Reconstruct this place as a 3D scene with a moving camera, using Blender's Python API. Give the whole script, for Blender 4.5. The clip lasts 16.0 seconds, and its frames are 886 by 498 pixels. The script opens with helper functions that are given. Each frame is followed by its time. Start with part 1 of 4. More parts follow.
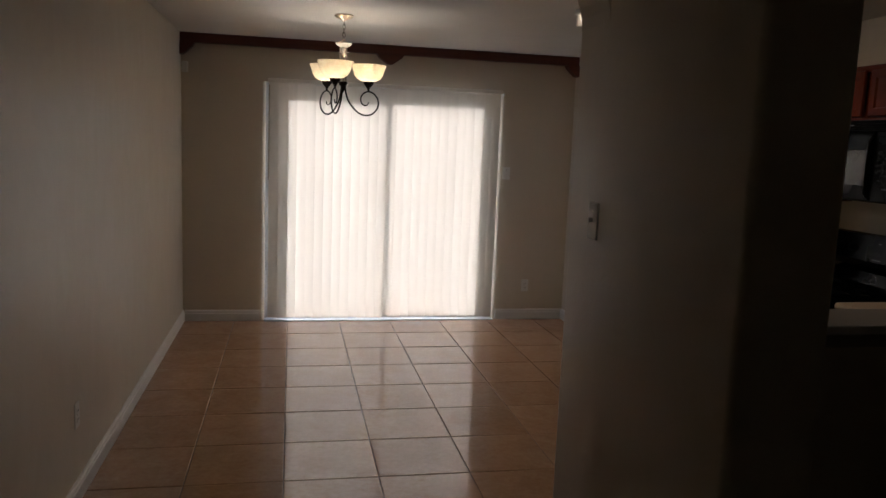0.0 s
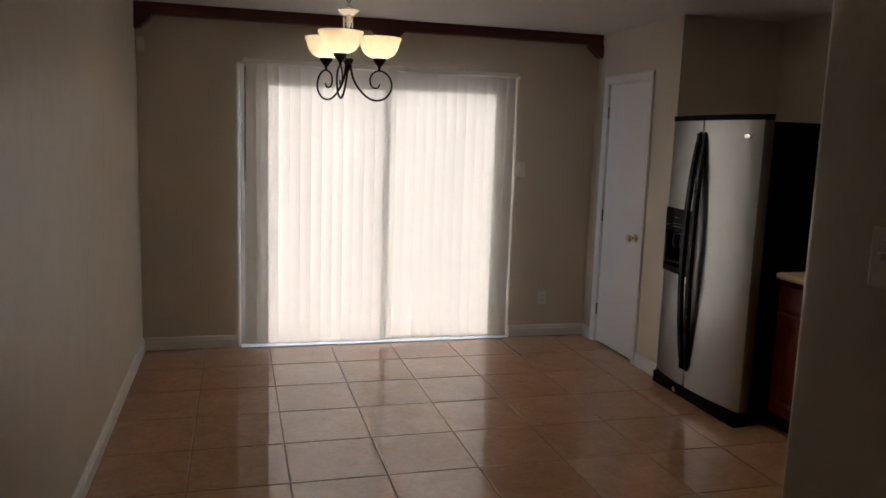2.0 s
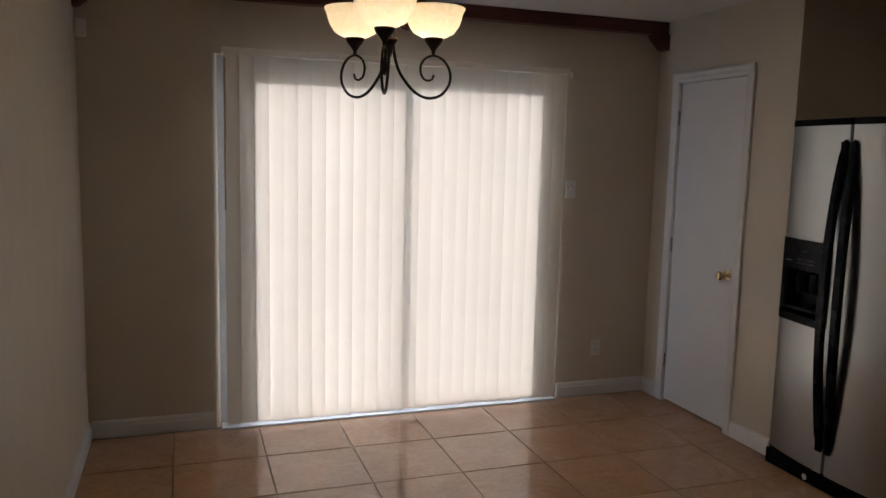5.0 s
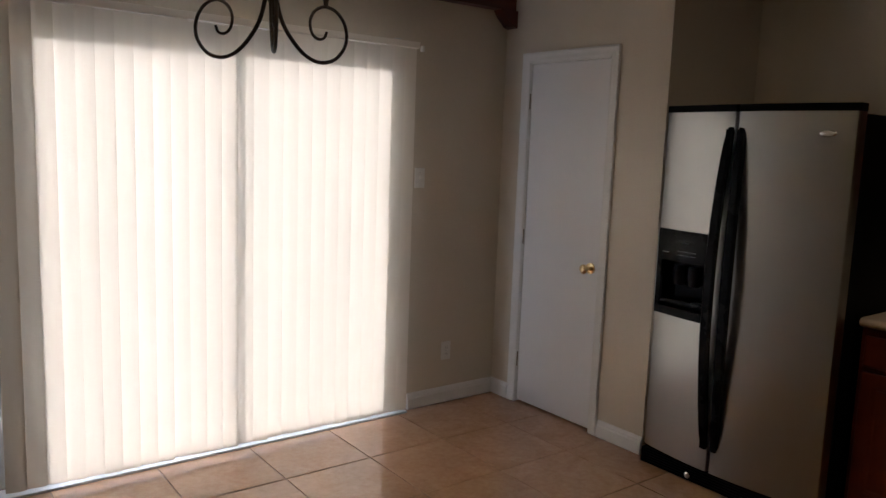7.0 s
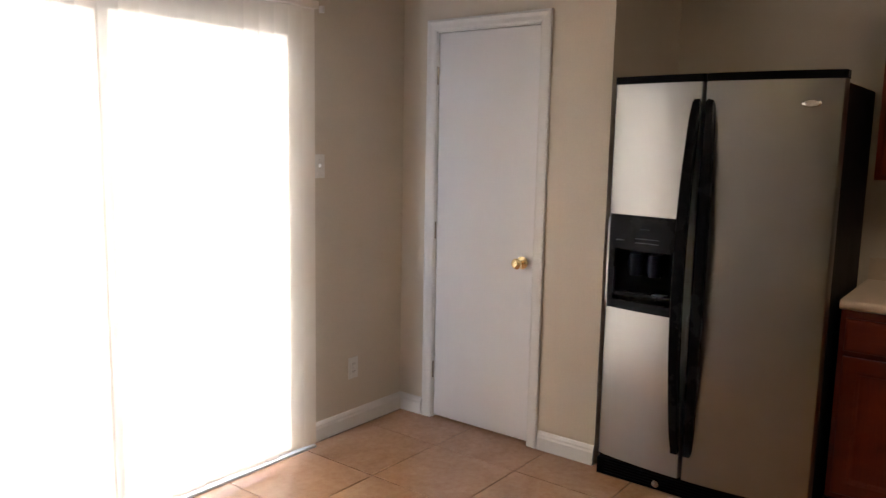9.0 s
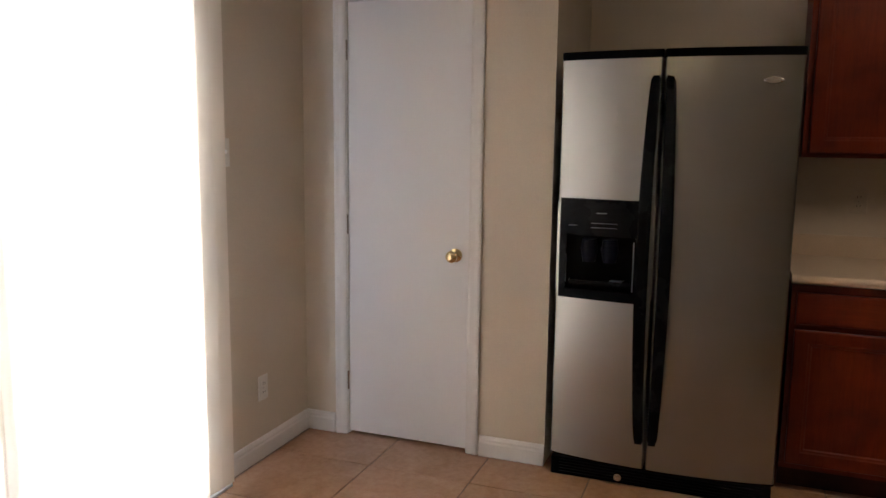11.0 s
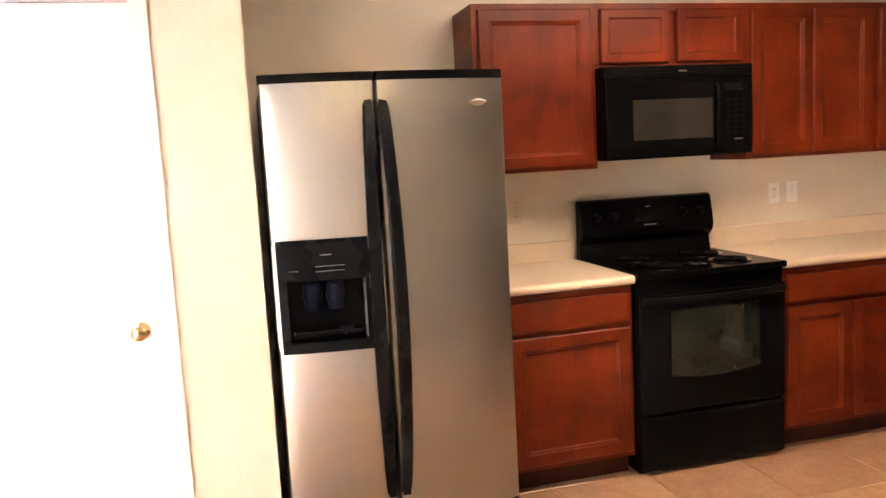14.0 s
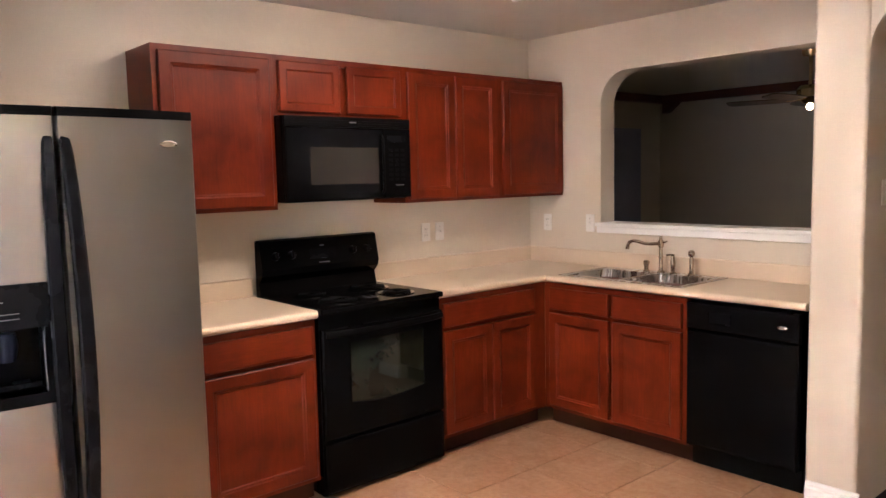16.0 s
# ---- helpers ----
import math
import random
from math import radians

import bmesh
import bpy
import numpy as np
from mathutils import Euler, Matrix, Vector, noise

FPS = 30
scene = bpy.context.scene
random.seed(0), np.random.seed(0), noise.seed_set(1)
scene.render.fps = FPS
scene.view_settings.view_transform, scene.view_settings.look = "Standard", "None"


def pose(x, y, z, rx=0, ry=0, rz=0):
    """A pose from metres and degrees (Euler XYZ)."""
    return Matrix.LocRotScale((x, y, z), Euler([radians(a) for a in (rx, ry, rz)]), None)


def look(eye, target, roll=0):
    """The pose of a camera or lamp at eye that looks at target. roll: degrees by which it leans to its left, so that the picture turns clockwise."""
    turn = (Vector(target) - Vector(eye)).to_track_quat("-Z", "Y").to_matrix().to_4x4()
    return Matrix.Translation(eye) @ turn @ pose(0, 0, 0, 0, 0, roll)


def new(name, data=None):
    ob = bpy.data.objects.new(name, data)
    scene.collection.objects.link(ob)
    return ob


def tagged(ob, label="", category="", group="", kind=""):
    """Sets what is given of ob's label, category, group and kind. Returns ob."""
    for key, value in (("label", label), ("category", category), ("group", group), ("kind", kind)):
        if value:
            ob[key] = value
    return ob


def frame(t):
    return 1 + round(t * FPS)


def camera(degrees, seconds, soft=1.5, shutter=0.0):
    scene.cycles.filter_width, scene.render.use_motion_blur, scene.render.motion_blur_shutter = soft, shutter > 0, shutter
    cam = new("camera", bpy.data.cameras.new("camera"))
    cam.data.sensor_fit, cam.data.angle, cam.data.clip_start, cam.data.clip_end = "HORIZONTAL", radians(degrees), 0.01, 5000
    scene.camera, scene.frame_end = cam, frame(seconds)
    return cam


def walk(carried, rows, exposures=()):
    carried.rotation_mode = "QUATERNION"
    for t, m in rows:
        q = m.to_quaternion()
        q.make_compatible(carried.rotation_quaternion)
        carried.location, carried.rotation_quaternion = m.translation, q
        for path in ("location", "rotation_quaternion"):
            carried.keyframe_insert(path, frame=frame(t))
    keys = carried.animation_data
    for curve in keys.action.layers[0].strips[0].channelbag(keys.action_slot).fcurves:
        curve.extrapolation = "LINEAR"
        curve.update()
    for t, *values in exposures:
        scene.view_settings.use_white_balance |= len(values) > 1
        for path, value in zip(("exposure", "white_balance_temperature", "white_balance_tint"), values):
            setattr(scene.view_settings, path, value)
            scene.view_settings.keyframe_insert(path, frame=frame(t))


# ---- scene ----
cam = camera(60.4, 16.0)
PATH = [
    (0, (0.907, 1.069, 1.626), (1.301, 3.01, 1.349), 2.3),
    (0.5, (0.798, 1.318, 1.634), (1.253, 3.243, 1.34), 1.5),
    (1, (0.706, 1.596, 1.624), (1.22, 3.505, 1.319), 1.7),
    (1.5, (0.702, 1.877, 1.611), (1.207, 3.789, 1.307), 1.8),
    (2, (0.656, 2.136, 1.6), (1.18, 4.044, 1.31), 1.9),
    (2.5, (0.586, 2.394, 1.605), (1.166, 4.286, 1.321), 1.3),
    (3, (0.559, 2.614, 1.603), (1.159, 4.502, 1.327), 1.5),
    (3.5, (0.614, 2.823, 1.605), (1.181, 4.722, 1.337), 1.7),
    (6, (0.422, 3.887, 1.546), (1.25, 5.692, 1.31), 2.1),
    (6.5, (0.393, 4.05, 1.529), (1.381, 5.771, 1.28), 2.8),
    (7, (0.319, 4.291, 1.564), (1.52, 5.867, 1.291), 2.1),
    (7.5, (0.322, 4.413, 1.546), (1.623, 5.907, 1.271), 1.7),
    (8, (0.356, 4.632, 1.543), (1.721, 6.068, 1.274), 1.5),
    (10.5, (0.238, 5.795, 1.425), (2.047, 6.597, 1.137), 0.9),
    (11, (0.29, 5.946, 1.427), (2.142, 6.646, 1.144), 0.7),
    (11.5, (0.305, 6.137, 1.452), (2.23, 6.57, 1.128), -0.1),
    (12, (0.335, 6.247, 1.479), (2.287, 6.502, 1.126), -1.4),
    (12.5, (0.409, 6.311, 1.451), (2.362, 6.471, 1.051), -1.3),
    (13, (0.533, 6.432, 1.476), (2.509, 6.391, 1.17), -1.4),
    (13.5, (0.642, 6.558, 1.467), (2.611, 6.36, 1.174), -2.8),
    (14, (0.647, 6.696, 1.473), (2.57, 6.204, 1.229), -3.1),
    (14.5, (0.670, 7.035, 1.436), (2.443, 6.147, 1.190), -3.0),
    (15, (0.543, 6.964, 1.529), (2.179, 5.844, 1.267), -1.3),
    (15.5, (0.599, 6.958, 1.524), (2.154, 5.722, 1.296), -0.9),
    (16, (0.584, 6.949, 1.524), (2.081, 5.637, 1.331), -1.3),
]
EXPOSURES = [
    (0.0, 0.12, 5500, 14), (3.5, 0.08, 5500, 14), (6.0, -0.1, 5500, 15), (6.5, -0.1, 5500, 15), (7.0, 0.25, 5550, 15), (7.5, 0.8, 5650, 16), (8.0, 1.5, 5650, 16), (10.5, 1.15, 5750, 17), (11.5, 1.4, 5600, 16),
    (12.0, 2.0, 5350, 14), (12.5, 2.35, 5250, 14), (13.0, 2.55, 5350, 16), (13.5, 2.95, 5700, 18), (14.0, 3.7, 5950, 20), (14.5, 3.55, 5700, 22), (15.0, 3.4, 5500, 24), (15.5, 3.5, 5250, 22), (16.0, 3.4, 5200, 20)]
walk(cam, [(t, look(eye, target, roll)) for t, eye, target, roll in PATH], EXPOSURES)

# ---- world and large lights ----
SUN_EL, SUN_AZ = 21.0, 0.0      # degrees above the horizon; degrees from north towards west
world = bpy.data.worlds.new("world")
scene.world = world
world.use_nodes = True
wn = world.node_tree
sky = wn.nodes.new("ShaderNodeTexSky")
sky.sky_type = "NISHITA"
sky.sun_disc = False
sky.sun_elevation = radians(SUN_EL)
sky.sun_rotation = radians(SUN_AZ)
wn.links.new(sky.outputs[0], wn.nodes["Background"].inputs[0])
wn.nodes["Background"].inputs[1].default_value = 0.06
sun = new("sun", bpy.data.lights.new("sun", "SUN"))
sun.data.energy = 5.0
sun.data.angle = radians(0.5)
sun.data.color = (1.0, 0.97, 0.92)
sun.matrix_world = look((math.sin(radians(SUN_AZ)) * 20, 20 * math.cos(radians(SUN_AZ)), 20 * math.tan(radians(SUN_EL))), (0, 0, 0))


def lamp(name, kind, power, colour, m, size=(0.1, 0.1)):
    ob = new(name, bpy.data.lights.new(name, kind))
    ob.data.energy = power
    ob.data.color = colour
    if kind == "AREA":
        ob.data.shape = "RECTANGLE"
        ob.data.size, ob.data.size_y = size
    else:
        ob.data.shadow_soft_size = size[0]
    ob.matrix_world = m
    return ob


# sky light in the glazed opening of the sliding door
lamp("sky_opening", "AREA", 4, (0.62, 0.79, 1.0), pose(1.7375, 7.930, 1.06, 90, 0, 180), (1.70, 1.90))

# ---- plan (metres) ----
WEST, NORTH, EAST, SINK = 0.0, 7.860, 4.225, 2.930
PANTRY, ALCOVE = 3.467, 6.655
CEIL = 2.44
PILLAR_W, PILLAR_E, PILLAR_S, PILLAR_N = 1.825, 2.050, 2.470, 3.487
LIV_S, LIV_E = -1.48, 6.02
SINK_B = 2.785
DOOR_X0, DOOR_X1, DOOR_H = 0.688, 2.774, 2.08

# ---- materials ----


def material(name):
    m = bpy.data.materials.new(name)
    m.use_nodes = True
    return m, m.node_tree, m.node_tree.nodes["Principled BSDF"]


def node(nt, kind, **inputs):
    n = nt.nodes.new(kind)
    for k, v in inputs.items():
        n.inputs[k.replace("_", " ")].default_value = v
    return n


def coords(nt, scale=(1, 1, 1)):
    tc = nt.nodes.new("ShaderNodeTexCoord")
    mp = nt.nodes.new("ShaderNodeMapping")
    mp.inputs["Scale"].default_value = scale
    nt.links.new(tc.outputs["Object"], mp.inputs["Vector"])
    return mp.outputs[0]


def blend(nt, fac, a, b, lo=0.3, hi=0.7):
    """A colour between a and b along a texture."""
    r = nt.nodes.new("ShaderNodeValToRGB")
    r.color_ramp.elements[0].position, r.color_ramp.elements[1].position = lo, hi
    r.color_ramp.elements[0].color, r.color_ramp.elements[1].color = (*a, 1), (*b, 1)
    nt.links.new(fac, r.inputs[0])
    return r.outputs[0]


def multiply(nt, a, b, amount=1.0):
    m = nt.nodes.new("ShaderNodeMix")
    m.data_type, m.blend_type = "RGBA", "MULTIPLY"
    m.inputs[0].default_value = amount
    nt.links.new(a, m.inputs[6])
    nt.links.new(b, m.inputs[7])
    return m.outputs[2]


def noise_tex(nt, vec, scale, detail=4, rough=0.55, distort=0.0):
    n = node(nt, "ShaderNodeTexNoise", Scale=scale, Detail=detail, Roughness=rough, Distortion=distort)
    nt.links.new(vec, n.inputs["Vector"])
    return n.outputs[0]


def bump(nt, bsdf, height, strength=0.3, distance=0.002):
    b = node(nt, "ShaderNodeBump", Strength=strength, Distance=distance)
    nt.links.new(height, b.inputs["Height"])
    nt.links.new(b.outputs[0], bsdf.inputs["Normal"])


def rough_from(nt, bsdf, fac, lo, hi):
    m = node(nt, "ShaderNodeMapRange")
    m.inputs[3].default_value, m.inputs[4].default_value = lo, hi
    nt.links.new(fac, m.inputs[0])
    nt.links.new(m.outputs[0], bsdf.inputs["Roughness"])


def surface(name, a, b, scale=6.0, fine=60.0, rough=(0.4, 0.6), relief=0.15, depth=0.0015, metal=0.0, stretch=(1, 1, 1), spec=0.5, grain=0.9):
    """Colour that drifts from a to b at a large scale, with fine grain, uneven gloss and relief."""
    m, nt, p = material(name)
    v = coords(nt, stretch)
    big = noise_tex(nt, v, scale)
    small = noise_tex(nt, v, fine, 3)
    c = blend(nt, big, a, b)
    g = blend(nt, small, (grain, grain, grain), (1, 1, 1))
    nt.links.new(multiply(nt, c, g), p.inputs["Base Color"])
    rough_from(nt, p, big, *rough)
    if relief:
        bump(nt, p, small, relief, depth)
    p.inputs["Metallic"].default_value = metal
    p.inputs["Specular IOR Level"].default_value = spec
    return m


def wall_paint(name, a, b, rough, relief=0.35):
    """Rolled paint over knock-down plaster."""
    m, nt, p = material(name)
    v = coords(nt)
    big = noise_tex(nt, v, 0.9, 3)
    mid = noise_tex(nt, v, 14, 4, 0.6, 0.6)
    fine = noise_tex(nt, v, 160, 2)
    c = blend(nt, big, a, b)
    nt.links.new(multiply(nt, c, blend(nt, fine, (0.95, 0.95, 0.95), (1, 1, 1))), p.inputs["Base Color"])
    rough_from(nt, p, noise_tex(nt, coords(nt, (1, 1, 0.45)), 7, 4, 0.65, 0.8), *rough)
    splat = node(nt, "ShaderNodeMapRange")
    splat.inputs[1].default_value, splat.inputs[2].default_value = 0.45, 0.62
    nt.links.new(mid, splat.inputs[0])
    add = nt.nodes.new("ShaderNodeMath")
    add.operation = "MULTIPLY_ADD"
    add.inputs[1].default_value = 0.25
    nt.links.new(fine, add.inputs[0])
    nt.links.new(splat.outputs[0], add.inputs[2])
    bump(nt, p, add.outputs[0], relief, 0.0012)
    return m


def cherry(name, along):
    """Cherry-stained maple: the grain runs along one axis."""
    m, nt, p = material(name)
    s = {"z": (9, 9, 0.7), "x": (0.7, 9, 9)}[along]
    v = coords(nt, s)
    cloud = noise_tex(nt, coords(nt), 5.0, 3, 0.5, 0.4)
    grain = noise_tex(nt, v, 7, 6, 0.65, 1.0)
    pore = noise_tex(nt, v, 38, 3)
    c = blend(nt, grain, (0.128, 0.0152, 0.0020), (0.196, 0.0280, 0.0034), 0.2, 0.8)
    c = multiply(nt, c, blend(nt, cloud, (0.50, 0.40, 0.36), (1, 1, 1), 0.30, 0.66))
    oi = nt.nodes.new("ShaderNodeObjectInfo")
    c = multiply(nt, c, blend(nt, oi.outputs["Random"], (0.84, 0.80, 0.78), (1, 1, 1), 0, 1))
    c = multiply(nt, c, blend(nt, pore, (0.95, 0.94, 0.93), (1, 1, 1), 0.35, 0.6))
    nt.links.new(c, p.inputs["Base Color"])
    p.inputs["Specular IOR Level"].default_value = 0.20
    rough_from(nt, p, cloud, 0.30, 0.42)
    bump(nt, p, pore, 0.03, 0.0003)
    return m


def tile_material():
    m, nt, p = material("glazed_tile")
    v = coords(nt)
    oi = nt.nodes.new("ShaderNodeObjectInfo")
    sh = nt.nodes.new("ShaderNodeVectorMath")
    sh.operation = "MULTIPLY_ADD"
    sc = nt.nodes.new("ShaderNodeCombineXYZ")
    for i in range(2):
        nt.links.new(oi.outputs["Random"], sc.inputs[i])
    sh.inputs[1].default_value = (37, 53, 0)
    nt.links.new(sc.outputs[0], sh.inputs[0])
    nt.links.new(v, sh.inputs[2])
    vv = sh.outputs[0]
    cloud = noise_tex(nt, vv, 4.5, 5, 0.6, 1.2)
    spot = noise_tex(nt, vv, 30, 4, 0.7)
    c = blend(nt, cloud, (0.42, 0.242, 0.136), (0.51, 0.320, 0.196), 0.3, 0.7)
    c = multiply(nt, c, blend(nt, spot, (0.88, 0.85, 0.82), (1, 1, 1), 0.35, 0.6))
    c = multiply(nt, c, blend(nt, oi.outputs["Random"], (0.90, 0.88, 0.86), (1, 1, 1), 0, 1))
    nt.links.new(c, p.inputs["Base Color"])
    rough_from(nt, p, cloud, 0.03, 0.08)
    p.inputs["Specular IOR Level"].default_value = 0.7
    bump(nt, p, noise_tex(nt, vv, 7, 3), 0.06, 0.001)
    return m


def vane_material():
    """Cream vinyl that lets light through."""
    m, nt, p = material("blind_vinyl")
    v = coords(nt, (1, 1, 0.15))
    n = noise_tex(nt, v, 40, 3)
    c = blend(nt, n, (0.86, 0.802, 0.718), (0.875, 0.822, 0.742))
    oi = nt.nodes.new("ShaderNodeObjectInfo")
    c = multiply(nt, c, blend(nt, oi.outputs["Random"], (0.965, 0.96, 0.955), (1, 1, 1), 0, 1))
    tr = nt.nodes.new("ShaderNodeBsdfTranslucent")
    nt.links.new(c, tr.inputs[0])
    nt.links.new(c, p.inputs["Base Color"])
    p.inputs["Roughness"].default_value = 0.45
    mx = nt.nodes.new("ShaderNodeMixShader")
    mx.inputs[0].default_value = 0.50
    nt.links.new(p.outputs[0], mx.inputs[1])
    nt.links.new(tr.outputs[0], mx.inputs[2])
    nt.links.new(mx.outputs[0], nt.nodes["Material Output"].inputs[0])
    return m


def bowl_material():
    """Marbled alabaster glass, lit from inside."""
    m, nt, p = material("alabaster_glass")
    v = coords(nt)
    n = noise_tex(nt, v, 22, 5, 0.6, 1.5)
    c = blend(nt, n, (0.85, 0.75, 0.57), (0.93, 0.87, 0.73), 0.3, 0.7)
    tr = nt.nodes.new("ShaderNodeBsdfTranslucent")
    nt.links.new(c, tr.inputs[0])
    nt.links.new(c, p.inputs["Base Color"])
    p.inputs["Roughness"].default_value = 0.25
    mx = nt.nodes.new("ShaderNodeMixShader")
    mx.inputs[0].default_value = 0.75
    nt.links.new(p.outputs[0], mx.inputs[1])
    nt.links.new(tr.outputs[0], mx.inputs[2])
    nt.links.new(mx.outputs[0], nt.nodes["Material Output"].inputs[0])
    return m


def plain(name, colour, rough=0.4, metal=0.0, emit=0.0, emit_colour=(1, 1, 1), alpha_glass=False):
    m, nt, p = material(name)
    p.inputs["Base Color"].default_value = (*colour, 1)
    p.inputs["Roughness"].default_value = rough
    p.inputs["Metallic"].default_value = metal
    if emit:
        p.inputs["Emission Color"].default_value = (*emit_colour, 1)
        p.inputs["Emission Strength"].default_value = emit
    if alpha_glass:
        p.inputs["Transmission Weight"].default_value = 1.0
        p.inputs["IOR"].default_value = 1.45
    return m


WALL = wall_paint("beige_wall_paint", (0.60, 0.53, 0.425), (0.65, 0.58, 0.47), (0.24, 0.62))
CEILING = wall_paint("ceiling_paint", (0.60, 0.565, 0.50), (0.66, 0.625, 0.56), (0.6, 0.8), 0.5)
WHITE = surface("white_trim_paint", (0.74, 0.73, 0.71), (0.78, 0.77, 0.75), 3, 50, (0.30, 0.40), 0.03, grain=0.97)
DOORWHITE = surface("white_door_paint", (0.78, 0.775, 0.78), (0.81, 0.805, 0.81), 1.5, 90, (0.34, 0.42), 0.02, 0.0006, grain=0.985)
BEAM = surface("dark_red_wood", (0.085, 0.018, 0.010), (0.14, 0.032, 0.016), 4, 40, (0.35, 0.55), 0.2, stretch=(0.6, 6, 6))
CHERRY = cherry("cherry_wood", "z")
CHERRY_X = cherry("cherry_wood_across", "x")
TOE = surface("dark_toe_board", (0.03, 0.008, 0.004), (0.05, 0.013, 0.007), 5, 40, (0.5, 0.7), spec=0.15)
LAMINATE = surface("cream_laminate", (0.62, 0.50, 0.365), (0.68, 0.56, 0.425), 3, 220, (0.26, 0.40), 0.04)
STEEL, st, sp_ = material("brushed_steel")
st.links.new(blend(st, noise_tex(st, coords(st), 2.0, 3), (0.315, 0.312, 0.300), (0.345, 0.340, 0.328)), sp_.inputs["Base Color"])
sp_.inputs["Metallic"].default_value = 1.0
rough_from(st, sp_, noise_tex(st, coords(st), 3.0, 2), 0.27, 0.31)
tan = st.nodes.new("ShaderNodeTangent")
tan.direction_type, tan.axis = "RADIAL", "Z"
st.links.new(tan.outputs[0], sp_.inputs["Tangent"])
sp_.inputs["Anisotropic"].default_value = 0.6
SINKSTEEL = surface("sink_steel", (0.46, 0.44, 0.41), (0.55, 0.53, 0.50), 5, 120, (0.20, 0.34), 0.05, 0.0003, 1.0, (12, 1, 1))
BLACK = surface("black_enamel", (0.0020, 0.0020, 0.0022), (0.0035, 0.0035, 0.004), 4, 90, (0.08, 0.14), 0.02, spec=0.05)
BLACKMATT = surface("black_plastic", (0.0025, 0.0025, 0.0028), (0.0045, 0.0045, 0.005), 5, 130, (0.35, 0.5), 0.08, spec=0.04)
GREYPLASTIC = surface("charcoal_plastic", (0.0035, 0.0038, 0.005), (0.006, 0.0065, 0.008), 5, 130, (0.22, 0.32), 0.05, spec=0.08)
OVENGLASS = surface("smoked_oven_glass", (0.012, 0.015, 0.011), (0.020, 0.024, 0.018), 3, 40, (0.03, 0.05), 0.0)
MWGLASS = surface("microwave_mesh_glass", (0.018, 0.016, 0.014), (0.024, 0.021, 0.018), 2, 300, (0.06, 0.10), 0.0, spec=0.4)
CHROME = surface("chrome", (0.60, 0.59, 0.57), (0.68, 0.67, 0.65), 8, 90, (0.08, 0.16), 0.0, metal=1.0)
BRASS = surface("polished_brass", (0.78, 0.62, 0.32), (0.84, 0.69, 0.40), 12, 90, (0.10, 0.2), 0.0, metal=1.0)
NICKEL = surface("antique_nickel", (0.36, 0.29, 0.21), (0.50, 0.42, 0.33), 16, 120, (0.18, 0.32), 0.03, metal=1.0)
BRONZE = surface("dark_bronze", (0.020, 0.013, 0.008), (0.045, 0.028, 0.015), 18, 120, (0.35, 0.55), 0.12, metal=0.5)
PEWTER = surface("cream_plaster_metal", (0.40, 0.33, 0.24), (0.52, 0.44, 0.33), 14, 90, (0.35, 0.5), 0.08)
PLATE = surface("white_plate_plastic", (0.76, 0.745, 0.70), (0.80, 0.785, 0.74), 8, 90, (0.25, 0.35), 0.02)
BEIGEPLATE = surface("beige_plate_plastic", (0.58, 0.51, 0.41), (0.63, 0.56, 0.46), 8, 90, (0.3, 0.4), 0.02)
SLOT = plain("dark_slot", (0.03, 0.028, 0.025), 0.6)
GROUT = surface("brown_grout", (0.17, 0.110, 0.072), (0.23, 0.155, 0.105), 5, 120, (0.7, 0.9), 0.3)
ALU = surface("white_aluminium", (0.55, 0.56, 0.58), (0.62, 0.63, 0.65), 4, 90, (0.3, 0.45), 0.02)
VINYL = vane_material()
BOWL = bowl_material()
GLASS = plain("door_glass", (0.95, 0.98, 0.97), 0.0, alpha_glass=True)
BULB = plain("lit_bulb", (1, 1, 1), 0.4, emit=105, emit_colour=(1.0, 0.86, 0.66))
TUBE = plain("lit_tube_lens", (0.9, 0.9, 0.85), 0.4, emit=1.5, emit_colour=(1.0, 0.75, 0.46))
FANBULB = plain("lit_fan_globe", (1, 0.95, 0.85), 0.3, emit=6, emit_colour=(1.0, 0.62, 0.28))
FANWOOD = surface("fan_blade_wood", (0.11, 0.068, 0.035), (0.16, 0.10, 0.055), 4, 50, (0.4, 0.5), stretch=(1, 8, 8))
CARPET = surface("dark_carpet", (0.022, 0.020, 0.028), (0.040, 0.036, 0.046), 3, 240, (0.9, 1.0), 0.6, 0.004)
CONCRETE = surface("patio_concrete", (0.38, 0.36, 0.33), (0.46, 0.44, 0.40), 2, 60, (0.7, 0.9), 0.3)
GRASS = surface("dry_lawn", (0.05, 0.075, 0.025), (0.10, 0.11, 0.045), 0.6, 30, (0.8, 1.0), 0.5, 0.01)
# dim bluish light on the living room door, put into its base colour
BLUEDARK = surface("door_in_blue_light", (0.20, 0.22, 0.32), (0.26, 0.28, 0.38), 2, 30, (0.3, 0.4), 0.05)
MARK = plain("pale_print", (0.24, 0.24, 0.24), 0.5)
ICEBLUE = surface("dark_blue_lever", (0.003, 0.004, 0.010), (0.004, 0.005, 0.014), 6, 80, (0.25, 0.35), 0.0, spec=0.1)

# ---- mesh helpers ----


